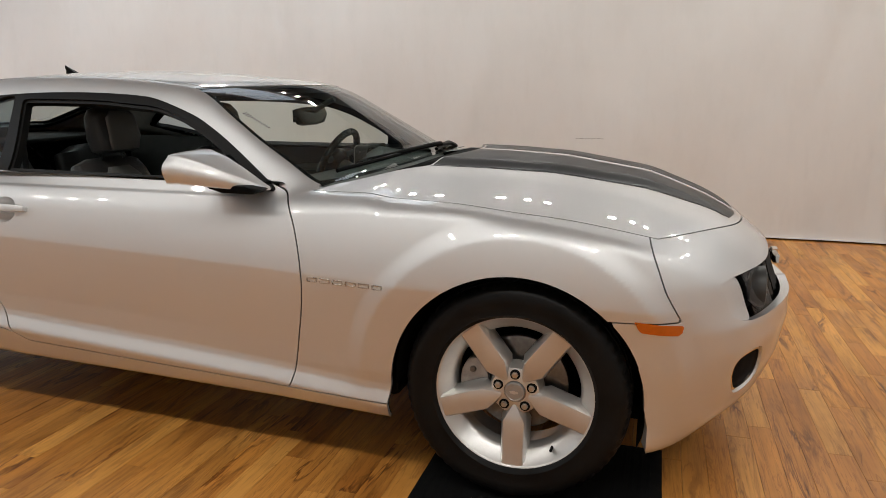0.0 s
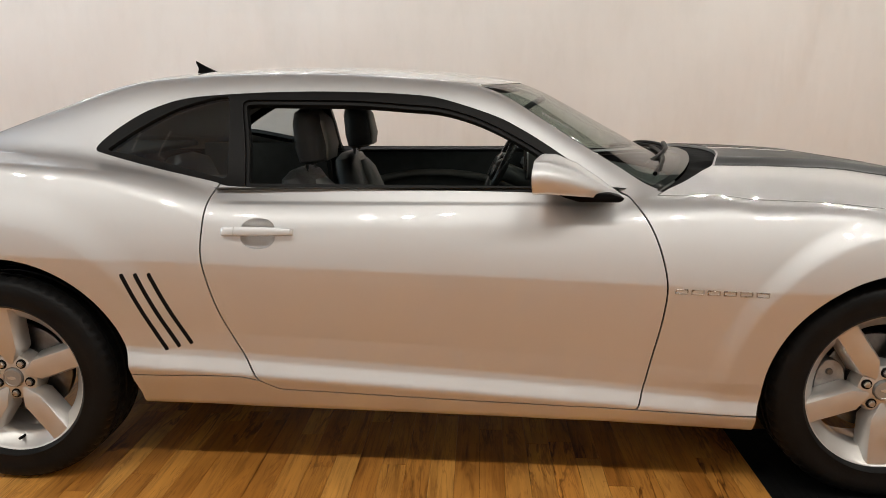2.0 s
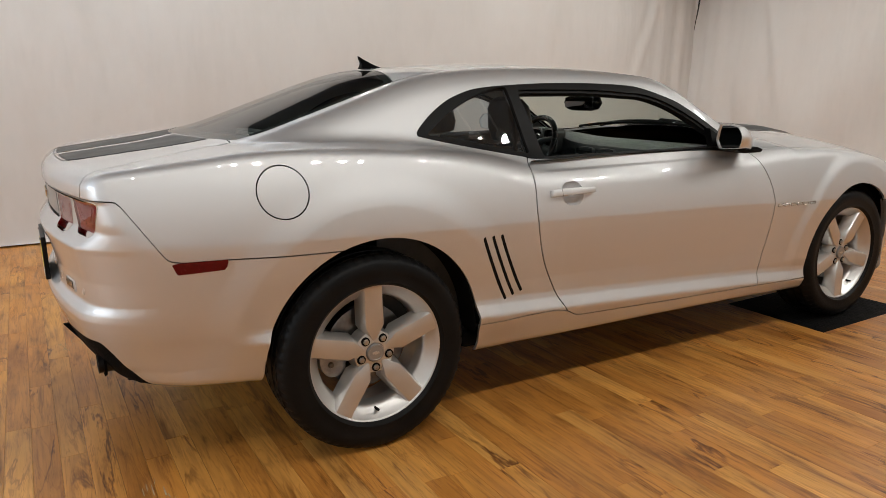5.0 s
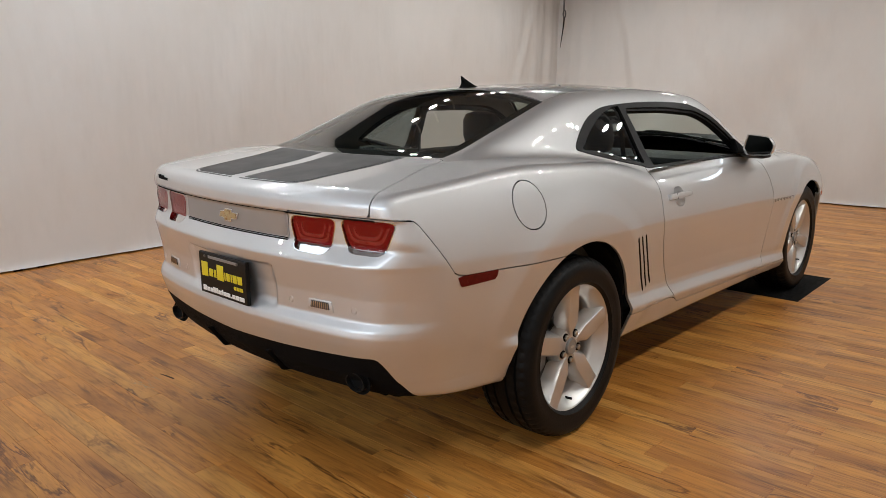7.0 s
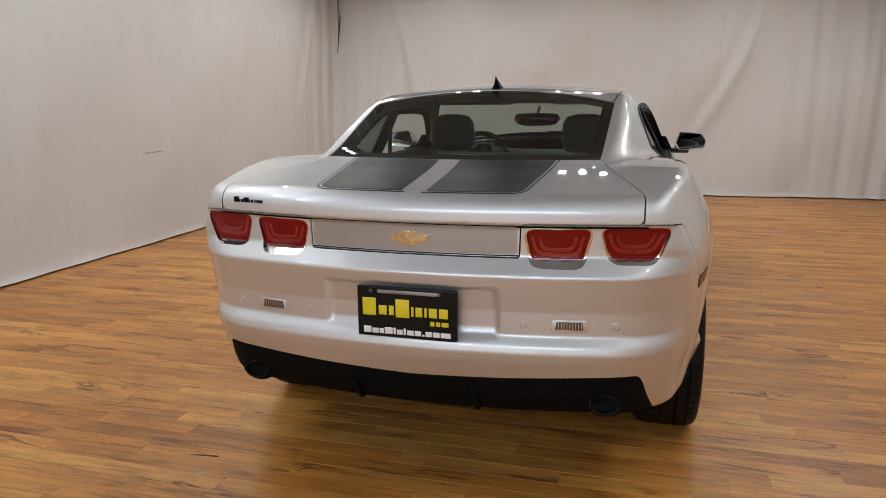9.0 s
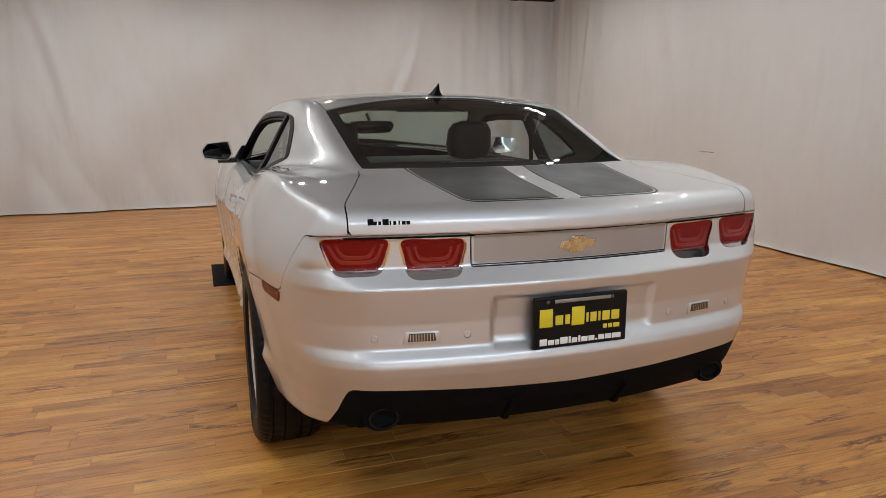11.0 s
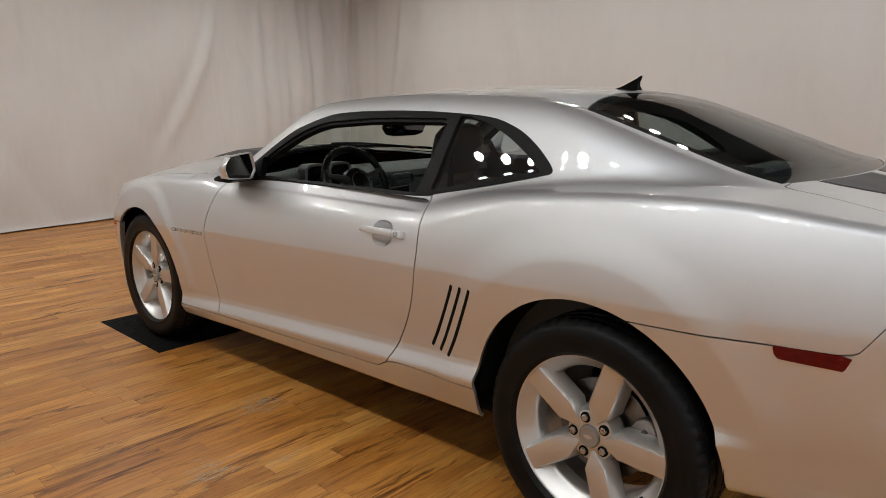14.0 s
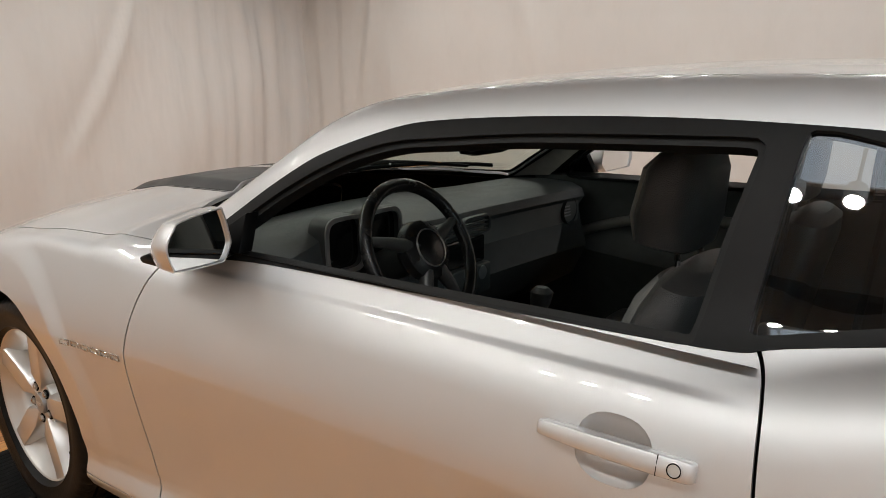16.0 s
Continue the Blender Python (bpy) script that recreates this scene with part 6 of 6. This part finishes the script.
# centre console, shifter
con = empty("centre_console")
con.parent = car
part("console_body", box_bm(-0.45, 0.40, -0.115, 0.115, 0.36, 0.60, 0.03, 3), DASH, con)
part("armrest", box_bm(-0.45, -0.12, -0.10, 0.10, 0.60, 0.66, 0.03, 3), LEATHER, con)
part("shift_boot", blob_bm([((0.12, 0, 0.60), 0.05, 0.06, 0, 2.4), ((0.115, 0, 0.64), 0.028, 0.03, 0, 2.2), ((0.11, 0, 0.68), 0.012, 0.012, 0, 2)]), LEATHER, con)
part("shift_knob", blob_bm([((0.11, 0, 0.67), 0.012, 0.012, 0, 2), ((0.10, 0, 0.72), 0.024, 0.030, 0, 2.4), ((0.095, 0, 0.755), 0.026, 0.034, 0, 2.4), ((0.095, 0, 0.77), 0.014, 0.02, 0, 2)]), LEATHER, con)

# steering wheel
sw = empty("steering_wheel", pose(0.235, 0.375, 0.93, 0, -64, 0))
sw.parent = car
ring = [(0.185 * math.cos(a), 0.185 * math.sin(a), 0.0) for a in np.linspace(0, 2 * math.pi, 48, endpoint=False)]
part("rim", tube_bm(ring, 0.0175, 12, None, True), WHEEL_LEATHER, sw, "black leather wheel rim")
hub = lathe_bm([(0.0, 0.040), (0.050, 0.037), (0.078, 0.022), (0.084, 0.0), (0.06, -0.03), (0.0, -0.03)], 36, "Z")
part("hub_pad", hub, WHEEL_LEATHER, sw)
part("hub_ring", lathe_bm([(0.047, 0.035), (0.0495, 0.0405), (0.052, 0.035)], 36, "Z"), SILVER_PLASTIC, sw)
for a in (20, 160, 245, 295):
    c, s = math.cos(radians(a - 0)), math.sin(radians(a - 0))
    p = [(0.05 * s, 0.05 * c, 0.012), (0.12 * s, 0.12 * c, 0.012), (0.178 * s, 0.178 * c, 0.0)]
    part("wheel_spoke", tube_bm([(q[0], q[1], q[2]) for q in p], [0.022, 0.016, 0.012], 10), IRON_DARK if a > 200 else DASH, sw)
part("column", tube_bm([(0.26, 0.375, 0.915), (0.42, 0.375, 0.85)], 0.045, 16), DASH, car, "steering column shroud")

# inside mirror
im = empty("inside_mirror", pose(0.14, 0, -0.05))
im.parent = car
part("mirror_head", blob_bm([((0.145, 0.0, 1.198), 0.08, 0.010, 0, 3), ((0.15, 0.0, 1.207), 0.125, 0.024, 0, 2.6), ((0.15, 0.0, 1.242), 0.152, 0.029, 0, 2.6), ((0.15, 0.0, 1.272), 0.135, 0.018, 0, 3), ((0.15, 0.0, 1.278), 0.08, 0.008, 0, 3)]), BLACK_GLOSS, im)
# glass coloured dark in place of the dark cabin it would reflect
part("mirror_glass", box_bm(0.121, 0.125, -0.115, 0.115, 1.214, 1.268, 0.001), plain("dark_reflection_mirror", (0.10, 0.10, 0.105), 0.05, 1.0, 0.0, 4), im)
part("mirror_stem", tube_bm([(0.155, 0, 1.25), (0.22, 0, 1.29), (0.27, 0, 1.315)], 0.012, 8), DASH, im)
# sun visors
for cy in (0.33, -0.33):
    part("sun_visor", box_bm(0.02, 0.20, cy - 0.19, cy + 0.19, 1.285, 1.30, 0.006), HEADLINER, car)

# door cards and inner sills
for sy in (1, -1):
    bm = bmesh.new()
    rows = []
    for i in range(31):
        x = -0.70 + 1.30 * i / 30
        row = []
        for z, d in ((0.40, 0.10), (0.52, 0.10), (0.58, 0.13), (0.66, 0.145), (0.70, 0.11), (0.80, 0.075), (0.92, 0.06), (0.985, 0.055), (1.0, 0.02)):
            yy = on_skin(x, min(z, 0.95)) - d
            # the arm-rest line sweeps up to the front
            row.append(bm.verts.new((x, sy * yy, z + (0.05 * step01(np.array(x), -0.2, 0.6) if 0.55 < z < 0.72 else 0))))
        rows.append(row)
    for a, b in zip(rows, rows[1:]):
        for k in range(8):
            bm.faces.new((a[k], a[k + 1], b[k + 1], b[k]))
    part("door_card", bm, DASH, car, "dark moulded door panel")
    bm = bmesh.new()
    arm = [(x, sy * (on_skin(x, 0.8) - 0.10), 0.86 - 0.10 * ((x + 0.1) / 0.5) ** 2) for x in np.linspace(-0.45, 0.45, 15)]
    part("door_insert", tube_bm(arm, 0.02, 10), GREY_LEATHER, car)
    part("rear_side_panel", box_bm(-1.35, -0.68, min(sy * 0.74, sy * 0.76), max(sy * 0.74, sy * 0.76), 0.40, 1.03, 0.008), DASH, car)
    # seat belt from the pillar
    part("seat_belt", tube_bm([(-0.68, sy * 0.66, 1.20), (-0.66, sy * 0.68, 0.95), (-0.62, sy * 0.66, 0.55)], 0.012, 6), CARPET, car)
# ---- rubber mats under the front wheels ----
def rubber_mat(cx, cy):
    th = tagged(empty("rubber_mat", pose(cx, cy, 0)), "thin black rubber mat under a front wheel", "mat", "wheel mats")
    bm = bmesh.new()
    w, d = 0.40, 0.30
    lo = [bm.verts.new((sx * w, sy * d, 0.0)) for sx, sy in ((-1, -1), (1, -1), (1, 1), (-1, 1))]
    mid = [bm.verts.new((sx * (w - 0.028), sy * (d - 0.028), 0.006)) for sx, sy in ((-1, -1), (1, -1), (1, 1), (-1, 1))]
    for k in range(4):
        bm.faces.new((lo[k], lo[(k + 1) % 4], mid[(k + 1) % 4], mid[k]))
    bm.faces.new(mid)
    part("border", bm, MATRUB, th)
    for k in range(26):
        x = -w + 0.045 + k * (2 * w - 0.09) / 25
        part("rib", box_bm(x - 0.007, x + 0.007, -d + 0.035, d - 0.035, 0.004, 0.0068, 0.0005, 1), MATRUB, th)
    return th


rubber_mat(1.50, -0.735)
rubber_mat(1.565, 0.725)

# ---- floor boards along y ----
BW = 0.0865
board_parent = bpy.data.objects["floor"]
rng = random.Random(5)
VERT, FACE = [], []
shared = {}


def board_mesh(w, ln):
    key = round(ln, 2)
    if key not in shared:
        me = bpy.data.meshes.new("board")
        c = 0.0008
        v = [(0.0003, 0.0003, -0.009), (w - 0.0003, 0.0003, -0.009), (w - 0.0003, ln - 0.0003, -0.009), (0.0003, ln - 0.0003, -0.009),
             (0.0003, 0.0003, -c), (w - 0.0003, 0.0003, -c), (w - 0.0003, ln - 0.0003, -c), (0.0003, ln - 0.0003, -c),
             (c, c, 0), (w - c, c, 0), (w - c, ln - c, 0), (c, ln - c, 0)]
        f = [(8, 9, 10, 11), (4, 5, 9, 8), (5, 6, 10, 9), (6, 7, 11, 10), (7, 4, 8, 11), (0, 1, 5, 4), (1, 2, 6, 5), (2, 3, 7, 6), (3, 0, 4, 7)]
        me.from_pydata(v, [], f)
        me.materials.append(WOOD)
        shared[key] = me
    return shared[key]


made = 0
nrow = int((WX1 + 0.3 - WX0) / BW)
x_seam = 0.236
x_first = x_seam - math.ceil((x_seam - WX0) / BW) * BW
for i in range(nrow + 1):
    x = x_first + i * BW
    if x + BW > WX1 + 0.3:
        break
    y = WY0 - 0.4 - rng.random() * 0.8
    while y < WY1:
        ln = rng.choice((0.45, 0.60, 0.75, 0.90, 1.10, 1.30))
        lift = rng.uniform(-0.0004, 0.0)
        shift = -0.0016 if abs(x + BW - x_seam) < 0.02 else 0.0
        close = (-2.35 < x < 1.2 and (-2.0 < y + ln / 2 < -0.85 or 0.85 < y + ln / 2 < 1.75)) and made < 300
        if close:
            b = new("board", board_mesh(BW + shift, ln))
            b.parent = board_parent
            b.location = (x, y, lift)
            made += 1
        else:
            n = len(VERT)
            me = board_mesh(BW, ln)
            for v in me.vertices:
                VERT.append((v.co.x + x, v.co.y + y, v.co.z + lift))
            for p in me.polygons:
                FACE.append(tuple(k + n for k in p.vertices))
        y += ln
me = bpy.data.meshes.new("far_boards")
me.from_pydata(VERT, [], FACE)
me.materials.append(WOOD)
fb = new("far_boards", me)
fb.parent = board_parent
tagged(fb, "warm brown laminate floor boards", kind="stuff")

# polished worn spots, coloured pale for the lamps they mirror, and one chipped spot
WORN_GLINT = plain("worn_wood_pale_sheen", (0.52, 0.41, 0.29), 0.14, 0, 0.2, 60, 0.1, spec=0.9)
CHIP = plain("chipped_dark_wood", (0.05, 0.025, 0.012), 0.8, 0, 0.3, 60, 0.2)
rng = random.Random(11)
for cx, cy, wx, wy, n in ((0.19, 0.985, 0.045, 0.055, 46), (-0.19, 1.47, 0.045, 0.06, 34), (-0.30, 1.22, 0.02, 0.09, 10), (-2.18, -0.88, 0.04, 0.07, 18), (-2.36, 0.90, 0.03, 0.06, 14)):
    bm = bmesh.new()
    for k in range(n):
        ln, w = rng.uniform(0.02, 0.09), rng.uniform(0.0015, 0.006)
        m = pose(cx + rng.gauss(0, wx), cy + rng.gauss(0, wy), 0, 0, 0, rng.gauss(0, 9))
        own = bmesh.new()
        pts = [(-w / 2, -ln * 0.3), (w * 0.1, -ln / 2), (w / 2, -ln * 0.2), (w * 0.35, ln * 0.35), (0.0, ln / 2), (-w * 0.4, ln * 0.2)]
        prism_bm(pts, 0.0001, 0.0007, "Z", 0.0, own)
        own.transform(m)
        merge_bm(bm, own)
    part("scuff", bm, WORN_GLINT, board_parent, "polished worn spots in the boards, sheen put in as pale colour", smooth=False)
chip = prism_bm([(-0.006, -0.06), (0.004, -0.05), (0.006, 0.0), (0.002, 0.055), (-0.003, 0.06), (-0.004, 0.01)], 0.0002, 0.0008, "Z")
chip.transform(pose(-2.24, 0.88, 0, 0, 0, 8))
part("chip", chip, CHIP, board_parent, "dark chipped joint in the boards", smooth=False)
